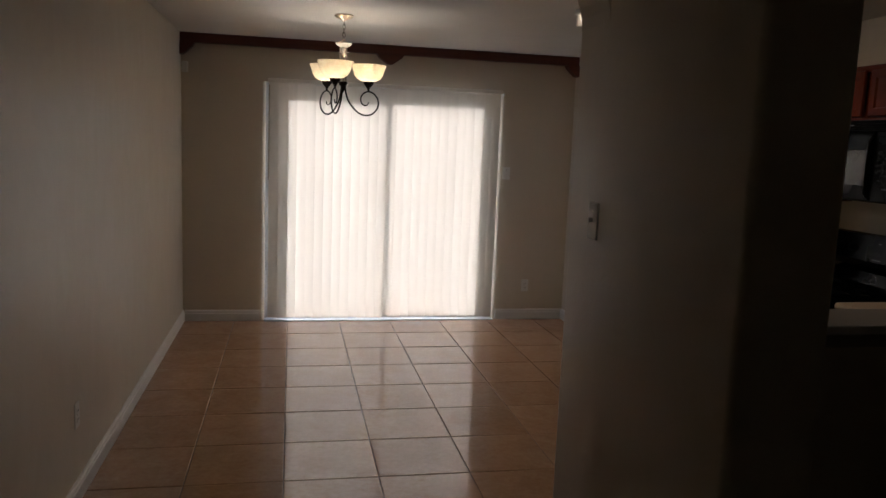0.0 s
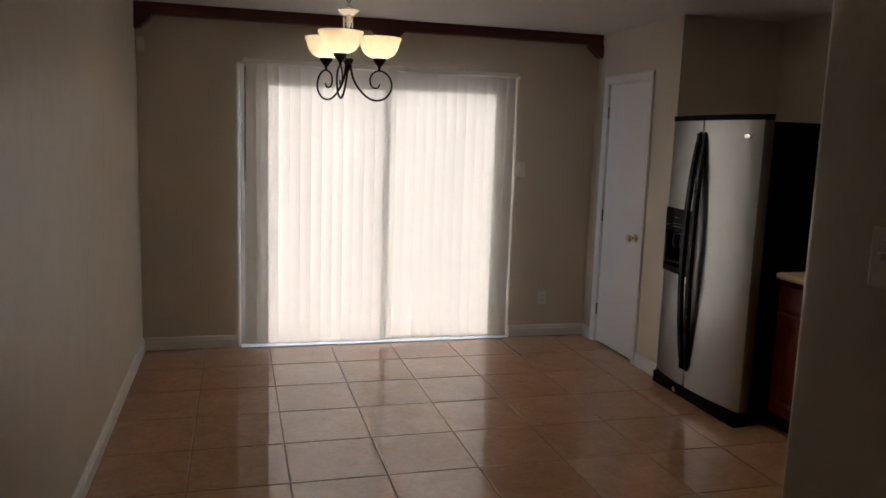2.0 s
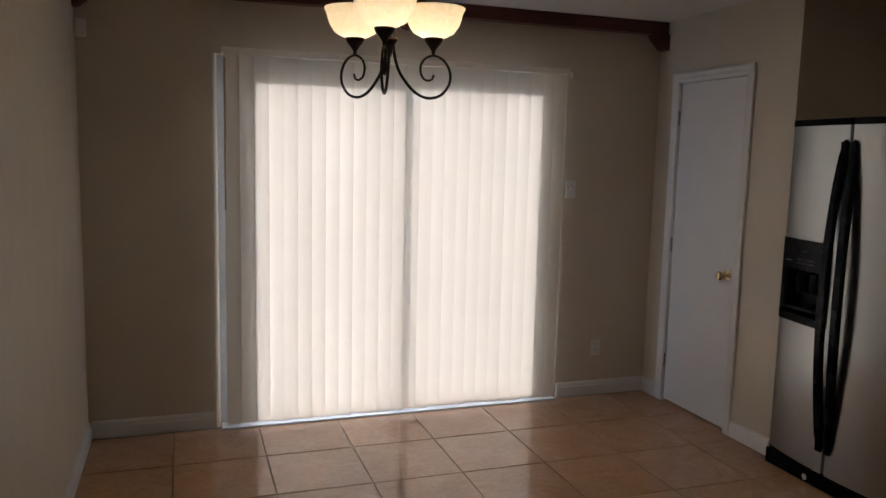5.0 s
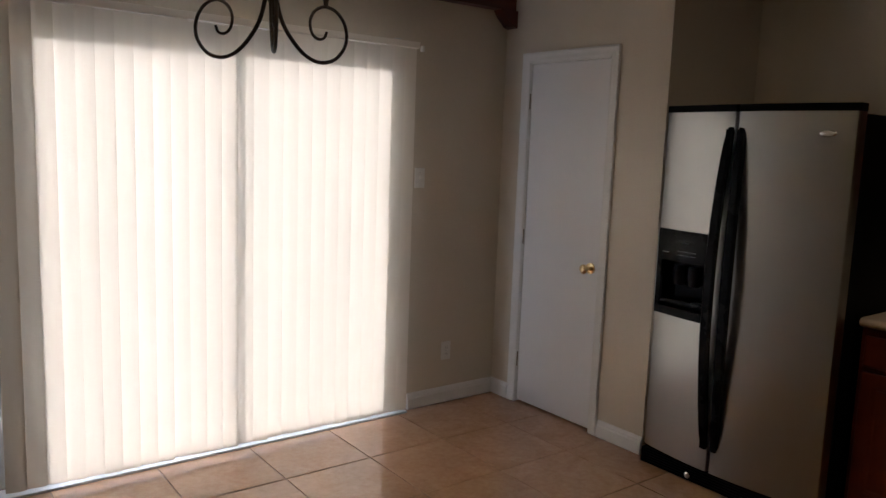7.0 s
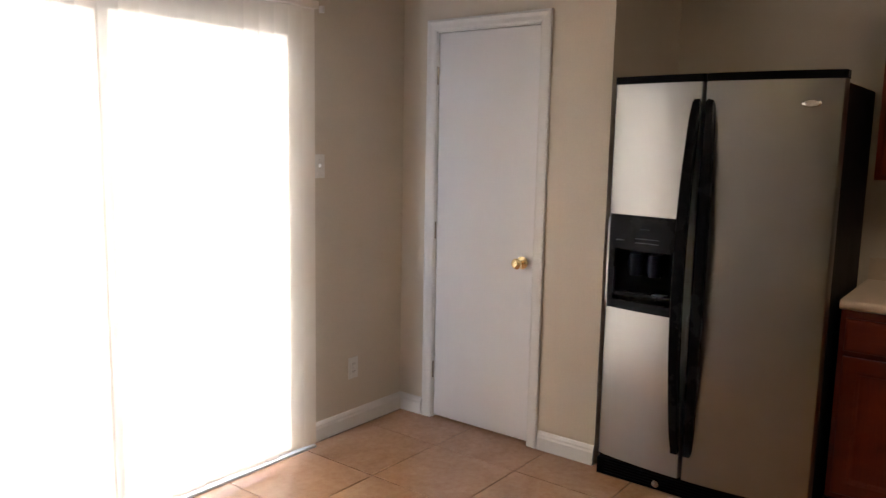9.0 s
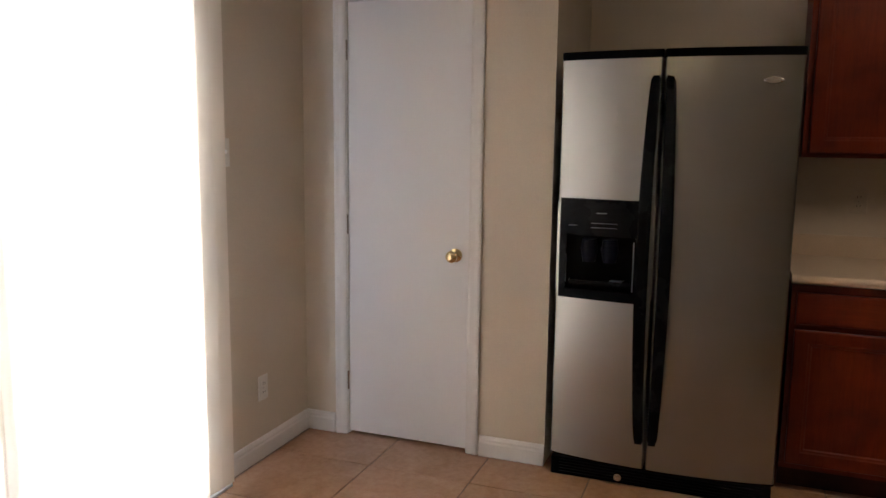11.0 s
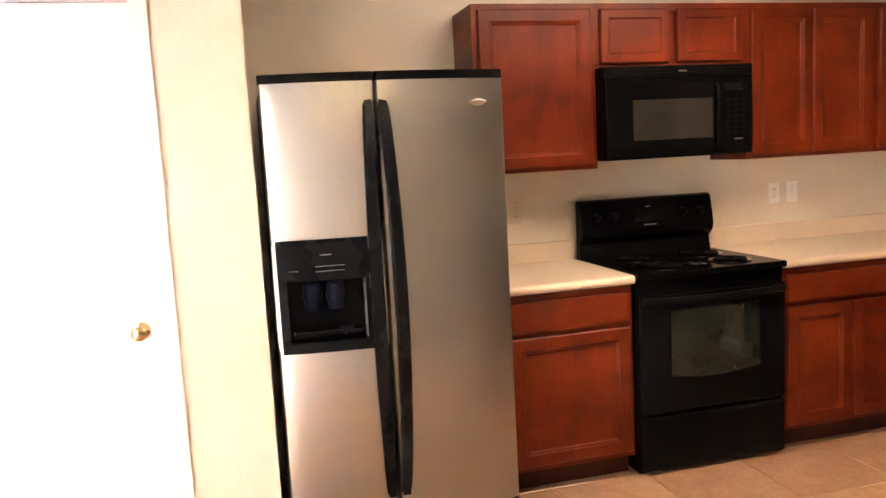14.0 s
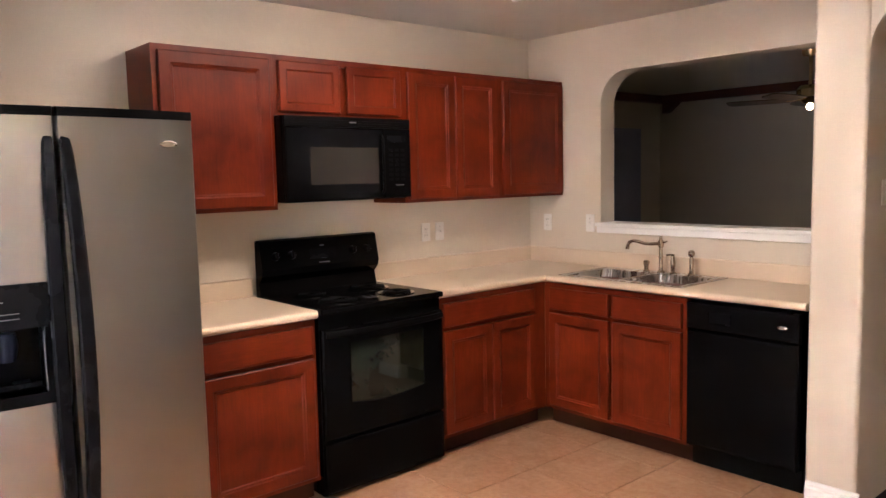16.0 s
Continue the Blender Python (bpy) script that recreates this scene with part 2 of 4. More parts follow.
def box(bm, x0, x1, y0, y1, z0, z1, bev=0.0, seg=2):
    r = bmesh.ops.create_cube(bm, size=1.0)
    vs = r["verts"]
    for v in vs:
        v.co = Vector(((x0 + x1) / 2 + v.co.x * (x1 - x0), (y0 + y1) / 2 + v.co.y * (y1 - y0), (z0 + z1) / 2 + v.co.z * (z1 - z0)))
    if bev:
        es = {e for v in vs for e in v.link_edges}
        bmesh.ops.bevel(bm, geom=list(es), offset=bev, segments=seg, profile=0.5, affect="EDGES")
    return bm


def boxes(*rows, bev=0.0):
    bm = bmesh.new()
    for r in rows:
        box(bm, *r, bev=bev)
    return bm


def loops(bm, rings, cap0=True, cap1=True, closed=True):
    """Skin between rings of equally many points."""
    vr = [[bm.verts.new(p) for p in ring] for ring in rings]
    n = len(vr[0])
    for a, b in zip(vr, vr[1:]):
        for i in range(n if closed else n - 1):
            j = (i + 1) % n
            bm.faces.new((a[i], a[j], b[j], b[i]))
    if cap0:
        bm.faces.new(list(reversed(vr[0])))
    if cap1:
        bm.faces.new(vr[-1])
    bmesh.ops.recalc_face_normals(bm, faces=bm.faces[:])
    return bm


def lathe(bm, profile, centre=(0, 0, 0), seg=24, axis="z"):
    rings = []
    for r, h in profile:
        ring = []
        for i in range(seg):
            a = 2 * math.pi * i / seg
            p = {"z": (r * math.cos(a), r * math.sin(a), h), "x": (h, r * math.cos(a), r * math.sin(a)),
                 "y": (r * math.cos(a), h, r * math.sin(a))}[axis]
            ring.append((p[0] + centre[0], p[1] + centre[1], p[2] + centre[2]))
        rings.append(ring)
    return loops(bm, rings)


def tube(bm, pts, radius, seg=8, flat=1.0):
    """A round rod along points; radius a number or one for each point."""
    pts = [Vector(p) for p in pts]
    rad = radius if isinstance(radius, (list, tuple)) else [radius] * len(pts)
    rings, up = [], Vector((0.13, 0.27, 0.95)).normalized()
    side = None
    for i, p in enumerate(pts):
        d = (pts[min(i + 1, len(pts) - 1)] - pts[max(i - 1, 0)]).normalized()
        if side is None:
            side = d.cross(up).normalized()
        side = (side - d * side.dot(d)).normalized()
        other = d.cross(side)
        rings.append([p + rad[i] * (math.cos(2 * math.pi * k / seg) * side + flat * math.sin(2 * math.pi * k / seg) * other) for k in range(seg)])
    return loops(bm, rings)


def panel(bm, w, h, rings, x=0.0, z=0.0):
    """A front in the xz plane that faces -y: rings of (inset, y) from the back edge to the middle."""
    rr = [[(x + i, y, z + i), (x + w - i, y, z + i), (x + w - i, y, z + h - i), (x + i, y, z + h - i)] for i, y in rings]
    return loops(bm, rr)


def prism(bm, outline, a, b, axis="y"):
    """A flat outline drawn out from a to b along an axis."""
    def at(p, d):
        return {"y": (p[0], d, p[1]), "x": (d, p[0], p[1]), "z": (p[0], p[1], d)}[axis]
    return loops(bm, [[at(p, a) for p in outline], [at(p, b) for p in outline]])


def fillet(bm, cx, cz, r, sx, sz, y0, y1, n=10):
    """The rounded filling of an opening's upper corner."""
    arc = [(cx - sx * r + sx * r * math.cos(a), cz - sz * r + sz * r * math.sin(a)) for a in (math.pi / 2 * k / n for k in range(n + 1))]
    return prism(bm, [(cx, cz)] + arc, y0, y1)


def mesh(name, bm, material_, smooth=False):
    me = bpy.data.meshes.new(name)
    bmesh.ops.recalc_face_normals(bm, faces=bm.faces[:])
    bm.to_mesh(me)
    bm.free()
    me.materials.append(material_)
    if smooth:
        me.shade_smooth()
        me.set_sharp_from_angle(angle=radians(38))
    return me


def part(name, bm, material_, parent, label="", smooth=False):
    ob = new(name, mesh(name, bm, material_, smooth))
    ob.parent = parent
    if label:
        ob["label"] = label
    return ob


def thing(name, label, category, m, group="", kind=""):
    ob = tagged(new(name), label, category, group, kind)
    ob.empty_display_size = 0.1
    ob.matrix_world = m
    return ob


def structure(name, bm, material_, label, category="wall", smooth=False):
    return tagged(new(name, mesh(name, bm, material_, smooth)), label, category, "", "structure")


# ---- the large structure ----
structure("ground", boxes((-200, 200, 7.999, 400, -0.14, -0.06)), GRASS, "dry green lawn outside the house", "ground")
structure("pavement", boxes((-2.0, 6.5, 8.02, 11.5, -0.10, -0.03)), CONCRETE, "pale concrete patio outside the sliding door", "patio")
structure("ceiling", boxes((-0.17, LIV_E + 0.15, LIV_S - 0.15, 8.015, CEIL, CEIL + 0.06)), CEILING, "matt cream textured ceiling", "ceiling")
structure("wall_west", boxes((WEST - 0.15, WEST, LIV_S - 0.15, 8.015, -0.05, CEIL)), WALL, "long beige textured wall with a satin sheen")
nb = boxes((WEST, EAST + 0.15, NORTH, 8.015, DOOR_H, CEIL))
for xa, xe in ((WEST, DOOR_X0), (EAST + 0.15, DOOR_X1)):
    sg = 1 if xe > xa else -1
    nose = [(xe - sg * 0.03 + sg * 0.03 * math.sin(q), NORTH + 0.03 - 0.03 * math.cos(q)) for q in (math.pi / 2 * k / 10 for k in range(11))]
    prism(nb, [(xa, NORTH)] + nose + [(xe, 8.015), (xa, 8.015)], -0.05, DOOR_H, "z")
structure("wall_north", nb, WALL, "beige wall with rounded reveals round the sliding glass door")
structure("wall_east", boxes((EAST, EAST + 0.15, SINK, NORTH, -0.05, CEIL)), WALL, "beige kitchen wall behind the cabinets")
structure("wall_pantry", boxes((PANTRY, PANTRY + 0.11, ALCOVE, 7.015, -0.05, CEIL), (PANTRY, PANTRY + 0.11, 7.64, NORTH, -0.05, CEIL),
                               (PANTRY, PANTRY + 0.11, 7.015, 7.64, 2.055, CEIL)),
          WALL, "beige wall round the pantry door beside the refrigerator")
structure("wall_alcove", boxes((PANTRY + 0.11, EAST, ALCOVE, ALCOVE + 0.11, -0.05, CEIL)), WALL, "beige side wall of the refrigerator alcove")
OPEN_X1, SILL_Z, ARCH_Z = 3.612, 1.13, 2.15
wb = boxes((PILLAR_E, OPEN_X1, SINK_B, SINK, -0.05, SILL_Z), (OPEN_X1, LIV_E, SINK_B, SINK, -0.05, CEIL), (PILLAR_E, OPEN_X1, SINK_B, SINK, ARCH_Z, CEIL))
fillet(wb, OPEN_X1, ARCH_Z, 0.20, 1, 1, SINK_B, SINK)
fillet(wb, PILLAR_E, ARCH_Z, 0.20, -1, 1, SINK_B, SINK)
structure("wall_sink", wb, WALL, "beige wall with a round-cornered pass-through above the sink")
pb = bmesh.new()
box(pb, PILLAR_W, PILLAR_E, PILLAR_S, PILLAR_N, -0.05, CEIL)
bmesh.ops.bevel(pb, geom=[e for e in pb.edges if abs(e.verts[0].co.z - e.verts[1].co.z) > 1], offset=0.02, segments=4, profile=0.5, affect="EDGES")
structure("wall_pillar", pb, WALL, "beige wing wall with rounded corners at the end of the counter", smooth=True)
hb = boxes((WEST, PILLAR_W, 3.25, PILLAR_N - 0.012, 2.22, CEIL))
fillet(hb, PILLAR_W, 2.22, 0.22, 1, 1, 3.25, PILLAR_N - 0.012)
fillet(hb, WEST, 2.22, 0.22, -1, 1, 3.25, PILLAR_N - 0.012)
structure("wall_arch", hb, WALL, "beige round-cornered archway between the rooms")
structure("wall_living_south", boxes((WEST, LIV_E, LIV_S - 0.15, LIV_S, -0.05, CEIL)), WALL, "beige living room wall in dim light")
structure("wall_living_east", boxes((LIV_E, LIV_E + 0.15, LIV_S - 0.15, SINK, -0.05, CEIL)), WALL, "beige living room side wall in dim light")
structure("floor_living", boxes((WEST, LIV_E, LIV_S, 2.40, -0.05, 0.004), (WEST, PILLAR_W, 2.40, 3.40, -0.05, 0.004), (PILLAR_W, LIV_E, 2.40, SINK_B, -0.05, 0.004)), CARPET, "dark carpet of the living room", "floor")


def baseboard(name, x0, x1, y0, y1, nx, ny, label="white painted baseboard along the wall"):
    """A board 95 mm high on the wall line from (x0, y0) to (x1, y1) that stands out towards (nx, ny)."""
    bm = bmesh.new()
    prof = [(0, 0), (0.016, 0), (0.016, 0.062), (0.012, 0.070), (0.012, 0.080), (0.006, 0.092), (0, 0.095)]
    loops(bm, [[(x + nx * d, y + ny * d, z) for d, z in prof] for x, y in ((x0, y0), (x1, y1))])
    return structure(name, bm, WHITE, label, "baseboard")


baseboard("baseboard", WEST, WEST, LIV_S, NORTH, 1, 0)
baseboard("baseboard", WEST + 0.016, 0.656, NORTH, NORTH, 0, -1)
baseboard("baseboard", 2.806, PANTRY - 0.016, NORTH, NORTH, 0, -1)
baseboard("baseboard", PANTRY, PANTRY, 7.70, NORTH, -1, 0)
baseboard("baseboard", PANTRY, PANTRY, ALCOVE, 6.957, -1, 0)
baseboard("baseboard", PILLAR_W - 0.016, PILLAR_E - 0.01, PILLAR_N, PILLAR_N, 0, 1)
baseboard("baseboard", WEST, LIV_E, LIV_S, LIV_S, 0, 1)

# exposed ceiling beams with corbels
def corbel(bm, x, half, y0, y1, z_top, drop):
    o = [(x - half, z_top), (x + half, z_top), (x + half * 0.82, z_top - drop * 0.35), (x + 0.025, z_top - drop * 0.93), (x, z_top - drop), (x - 0.025, z_top - drop * 0.93), (x - half * 0.82, z_top - drop * 0.35)]
    return prism(bm, o, y0, y1)


beam = thing("ceiling_beam", "dark red stained wooden beam under the ceiling", "beam", pose(0, 0, 0), kind="structure")
bb = bmesh.new()
box(bb, WEST, PANTRY, NORTH - 0.075, NORTH, 2.362, CEIL, bev=0.004)
part("beam", bb, BEAM, beam)
for cx in (1.743, 0.085, 3.36):
    cb = bmesh.new()
    if cx < 0.2:
        prism(cb, [(WEST, 2.361), (WEST + 0.115, 2.361), (WEST + 0.095, 2.33), (WEST + 0.03, 2.27), (WEST, 2.262)], NORTH - 0.09, NORTH - 0.002)
    elif cx > 3:
        prism(cb, [(PANTRY, 2.361), (PANTRY - 0.115, 2.361), (PANTRY - 0.095, 2.33), (PANTRY - 0.03, 2.27), (PANTRY, 2.262)], NORTH - 0.09, NORTH - 0.002)
    else:
        corbel(cb, cx, 0.118, NORTH - 0.09, NORTH - 0.002, 2.361, 0.085)
    part("corbel", cb, BEAM, beam)
lbeam = thing("ceiling_beam", "dark wooden beams along the living room walls", "beam", pose(0, 0, 0), kind="structure")
part("beam", boxes((WEST, LIV_E, LIV_S, LIV_S + 0.09, 2.345, CEIL), bev=0.004), BEAM, lbeam)
part("beam", boxes((LIV_E - 0.09, LIV_E, LIV_S + 0.09, SINK_B, 2.345, CEIL), bev=0.004), BEAM, lbeam)
part("corbel", prism(bmesh.new(), [(LIV_E - 0.30, 2.344), (LIV_E - 0.092, 2.344), (LIV_E - 0.092, 2.22), (LIV_E - 0.16, 2.23)], LIV_S + 0.002, LIV_S + 0.10), BEAM, lbeam)

# pass-through sill
sb = boxes((PILLAR_E, 3.640, SINK_B - 0.03, SINK + 0.030, 1.172, 1.196), (PILLAR_E, 3.632, SINK + 0.001, SINK + 0.020, 1.131, 1.1715), bev=0.004)
structure("trim", sb, WHITE, "white painted wooden ledge of the pass-through", "ledge")

# ---- sliding glass door ----
slider = thing("window_1", "white aluminium sliding glass door in full sun", "sliding door", pose(0, 0, 0), kind="structure")
JAMB = 0.112
part("window_frame", boxes((DOOR_X0, DOOR_X0 + JAMB, 7.937, 7.995, 0, DOOR_H), (DOOR_X1 - JAMB + 0.015, DOOR_X1, 7.937, 7.995, 0, DOOR_H),
                           (DOOR_X0 + JAMB, DOOR_X1 - JAMB + 0.015, 7.937, 7.995, DOOR_H - 0.035, DOOR_H), (DOOR_X0 + JAMB, DOOR_X1 - JAMB + 0.015, 7.90, 7.995, -0.03, 0.022)), ALU, slider)
for x0, x1, y, w0, w1 in ((DOOR_X0 + JAMB + 0.001, 1.765, 7.975, 0.085, 0.045), (1.725, DOOR_X1 - JAMB + 0.014, 7.950, 0.045, 0.085)):
    sash = part("sash", boxes((x0, x0 + w0, y - 0.012, y + 0.012, 0.024, DOOR_H - 0.037), (x1 - w1, x1, y - 0.012, y + 0.012, 0.024, DOOR_H - 0.037),
                              (x0 + w0, x1 - w1, y - 0.012, y + 0.012, 0.024, 0.120), (x0 + w0, x1 - w1, y - 0.012, y + 0.012, DOOR_H - 0.072, DOOR_H - 0.037)), ALU, slider)
    pane = part("pane", boxes((x0 + w0 - 0.001, x1 - w1 + 0.001, y - 0.003, y + 0.003, 0.119, DOOR_H - 0.071)), GLASS, sash)
    pane.visible_shadow = False
part("handle", boxes((2.612, 2.640, 7.905, 7.9375, 0.95, 1.19), bev=0.006), BLACKMATT, slider, "black pull handle")

structure("trim", boxes((DOOR_X0 + 0.001, DOOR_X1 - 0.001, 7.800, 7.8995, -0.003, 0.012), bev=0.003), ALU, "white metal threshold strip under the sliding door", "threshold")

# ---- vertical blind ----
BLIND_Y = 7.775
blind = thing("vertical_blind", "closed cream vinyl vertical blind glowing in front of the sliding door", "blind", pose(0, 0, 0))
part("headrail", boxes((0.708, 2.755, BLIND_Y - 0.022, BLIND_Y + 0.022, 2.072, 2.106), bev=0.003), VINYL, blind)
for x in (0.80, 2.60):
    part("bracket", boxes((x, x + 0.03, BLIND_Y - 0.02, NORTH, 2.1062, 2.112)), ALU, blind)
part("valance_clip", boxes((2.755, 2.769, BLIND_Y - 0.044, BLIND_Y - 0.02, 2.055, 2.085), bev=0.002), PLATE, blind, "clear plastic clip")
vb = bmesh.new()
arc = [(-0.0404 + 0.0808 * k / 6, 0.003 * (1 - (2 * k / 6 - 1) ** 2)) for k in range(7)]
vb_rings = []
for z in (0.040, 2.070):
    vb_rings.append([(x, -y, z) for x, y in arc] + [(x, -y + 0.0012, z) for x, y in reversed(arc)])
loops(vb, vb_rings)
VANE = mesh("vane", vb, VINYL, True)
rv = random.Random(5)
for k in range(26):
    v = new("vane", VANE)
    v.parent = blind
    turn = -5.0 + rv.uniform(-3.0, 2.0)
    if k in (2, 3, 7, 9, 12, 14, 16):
        turn -= 5
    v.matrix_basis = pose(0.758 + 0.0778 * k, BLIND_Y, rv.uniform(-0.004, 0.004), 0, 0, turn)
part("wand", tube(bmesh.new(), [(0.722, BLIND_Y - 0.03, 2.05), (0.720, BLIND_Y - 0.034, 1.25)], 0.005), PEWTER, blind, "slim tilt wand")

# ---- pantry door ----
door = thing("door_1", "closed flat white pantry door with a brass knob", "door", pose(PANTRY, 7.0275, 0, 0, 0, 90), kind="structure")
# local x runs north along the wall, local y out into the room
part("leaf", boxes((0, 0.600, -0.048, -0.012, 0.012, 2.043), bev=0.002), DOORWHITE, door)
part("jamb", boxes((-0.0125, -0.002, -0.110, 0, 0, 2.055), (0.602, 0.6125, -0.110, 0, 0, 2.055), (-0.002, 0.602, -0.110, 0, 2.045, 2.055),
                   (-0.002, 0.010, -0.062, -0.049, 0, 2.045), (0.590, 0.602, -0.062, -0.049, 0, 2.045)), WHITE, door)


def casing(parent, w, h, t=0.057):
    prof = [(0, 0), (0, 0.008), (0.012, 0.013), (0.030, 0.014), (0.046, 0.018), (t, 0.016), (t, 0)]
    bm = bmesh.new()
    loops(bm, [[(-0.006 - d, y, 0) for d, y in prof], [(-0.006 - d, y, h + 0.006 + d) for d, y in prof],
               [(w + 0.006 + d, y, h + 0.006 + d) for d, y in prof], [(w + 0.006 + d, y, 0) for d, y in prof]])
    return part("casing", bm, WHITE, parent)


casing(door, 0.600, 2.045)
for z in (0.27, 1.03, 1.83):
    part("hinge", lathe(bmesh.new(), [(0.0, -0.045), (0.0065, -0.045), (0.0065, 0.045), (0.0, 0.045)], (0.604, -0.006, z), 10), CHROME, door)
knob = bmesh.new()
lathe(knob, [(0, -0.012), (0.031, -0.012), (0.031, -0.004), (0.012, 0.002), (0.0105, 0.022), (0.020, 0.030), (0.0265, 0.042), (0.0265, 0.050), (0.020, 0.058), (0.010, 0.0605), (0, 0.0605)], (0.062, 0, 0.915), 24, "y")
part("door_knob", knob, BRASS, door, "polished brass knob", True)
part("strike_plate", boxes((-0.0005, 0.001, -0.045, -0.012, 0.88, 0.95)), BRASS, door)

# ---- refrigerator ----


def bowed(y, z, w, bow):
    return -bow * (1 - (2 * y / w - 1) ** 2)


def fridge():
    W_, D_, H_, BOW = 0.905, 0.66, 1.765, 0.048
    f = thing("refrigerator", "side-by-side steel refrigerator with black trim and handles", "refrigerator", pose(3.428, 6.622, 0, 0, 0, -90))
    part("cabinet", boxes((0.006, W_ - 0.006, 0.065, D_, 0.03, 1.745), bev=0.006), BLACKMATT, f, "black textured side panels")

    def front(x0, x1, z0, z1, y_back, inset=0.0, off=0.0):
        """A door skin that follows the bow of the whole front."""
        bm = bmesh.new()
        n = 12
        xs = [x0 + (x1 - x0) * k / n for k in range(n + 1)]
        out = []
        for i, x in enumerate(xs):
            y = bowed(x, 0, W_, BOW) + off
            if i in (0, n):
                out.append((x, y + 0.012))
                out.append((x + (0.006 if i == 0 else -0.006), y + 0.002)) if i == 0 else out.insert(len(out) - 1, (x - 0.006, y + 0.002))
            else:
                out.append((x, y))
        prof = out + [(x1, y_back), (x0, y_back)]
        return prism(bm, prof, z0, z1, "z")

    split = 0.405
    def skin(bm, x0, x1, z0, z1):
        xs = [x0 + (x1 - x0) * k / 6 for k in range(7)]
        return prism(bm, [(x, bowed(x, 0, W_, BOW)) for x in xs] + [(x1, 0.06), (x0, 0.06)], z0, z1, "z")

    fz = front(0.002, split - 0.004, 0.090, 0.800, 0.06)
    up = front(0.002, split - 0.004, 1.180, 1.752, 0.06)
    me_ = bpy.data.meshes.new("tmp")
    up.to_mesh(me_)
    up.free()
    fz.from_mesh(me_)
    skin(fz, 0.002, 0.040, 0.800, 1.180)
    skin(fz, 0.330, split - 0.004, 0.800, 1.180)
    dl = part("freezer_door", fz, STEEL, f, smooth=True)
    dr = part("fridge_door", front(split + 0.004, W_ - 0.002, 0.090, 1.752, 0.06), STEEL, f, smooth=True)
    part("trim_strip", front(0.0, split - 0.003, 1.752, 1.784, 0.06, off=-0.003), BLACKMATT, dl, "black top strip")
    part("trim_strip", front(split + 0.003, W_, 1.752, 1.784, 0.06, off=-0.003), BLACKMATT, dr, "black top strip")
    part("trim_strip", front(0.0, split - 0.003, 0.082, 0.090, 0.06, off=-0.001), BLACKMATT, dl)
    part("trim_strip", front(split + 0.003, W_, 0.082, 0.090, 0.06, off=-0.001), BLACKMATT, dr)
    kick = bmesh.new()
    box(kick, 0.012, W_ - 0.012, -0.024, 0.062, 0.0, 0.078, bev=0.003)
    for k in range(5):
        box(kick, 0.05, W_ - 0.05, -0.030, -0.023, 0.012 + 0.013 * k, 0.018 + 0.013 * k)
    part("kick_grille", kick, BLACKMATT, f, "black slotted kick grille")
    part("levelling_foot", lathe(bmesh.new(), [(0, 0.006), (0.016, 0.008), (0.017, 0.02), (0.010, 0.03), (0, 0.03)], (0.30, -0.052, 0.035), 14, "y"), CHROME, f, "bright metal foot")
    # handles: long bowed bars on either side of the gap
    for x, lean in ((split - 0.027, -1), (split + 0.027, 1)):
        hb_ = bmesh.new()
        rings = []
        n = 22
        for k in range(n + 1):
            s = k / n
            z = 0.195 + 1.490 * s
            lift = math.sin(math.pi * s) ** 0.55
            xc = x + lean * 0.016 * math.sin(math.pi * s) ** 0.8
            yb = -0.046 - 0.058 * lift
            hw = 0.019 + 0.006 * math.sin(math.pi * s)
            th = 0.020 + 0.012 * (1 - lift)
            rings.append([(xc - hw, yb + th, z), (xc - hw, yb + 0.006, z), (xc - hw + 0.007, yb, z), (xc + hw - 0.007, yb, z), (xc + hw, yb + 0.006, z), (xc + hw, yb + th, z)])
        loops(hb_, rings)
        box(hb_, x - 0.014, x + 0.014, -0.062, -0.030, 0.20, 0.30)
        box(hb_, x - 0.014, x + 0.014, -0.062, -0.030, 1.58, 1.675)
        part("handle", hb_, GREYPLASTIC, dl if lean < 0 else dr, "black bowed handle", True)
    # dispenser
    x0, x1, z0, z1 = 0.016, 0.352, 0.782, 1.198

    def yb(x):
        return bowed(x, 0, W_, BOW)

    def bezel(xa, xb, za, zb):
        xs = [xa + (xb - xa) * k / 6 for k in range(7)]
        return prism(bmesh.new(), [(x, yb(x) - 0.010) for x in xs] + [(x, yb(x) + 0.004) for x in reversed(xs)], za, zb, "z")
    disp = part("dispenser", bezel(x0, x1, z1 - 0.150, z1), GREYPLASTIC, f, "black ice and water dispenser")
    for r in ((x0, x1, z0, z0 + 0.040), (x0, x0 + 0.030, z0 + 0.0405, z1 - 0.1505), (x1 - 0.024, x1, z0 + 0.0405, z1 - 0.1505)):
        part("bezel", bezel(*r), GREYPLASTIC, disp)
    cav = bmesh.new()
    ca, cb_, cz0, cz1 = x0 + 0.028, x1 - 0.022, z0 + 0.038, z1 - 0.148
    box(cav, ca, cb_, 0.045, 0.050, cz0, cz1)
    box(cav, ca - 0.003, ca, -0.012, 0.050, cz0, cz1)
    box(cav, cb_, cb_ + 0.003, -0.040, 0.050, cz0, cz1)
    box(cav, ca - 0.003, cb_ + 0.003, -0.024, 0.050, cz0 - 0.003, cz0)
    box(cav, ca - 0.003, cb_ + 0.003, -0.024, 0.050, cz1, cz1 + 0.003)
    part("recess", cav, BLACK, disp)
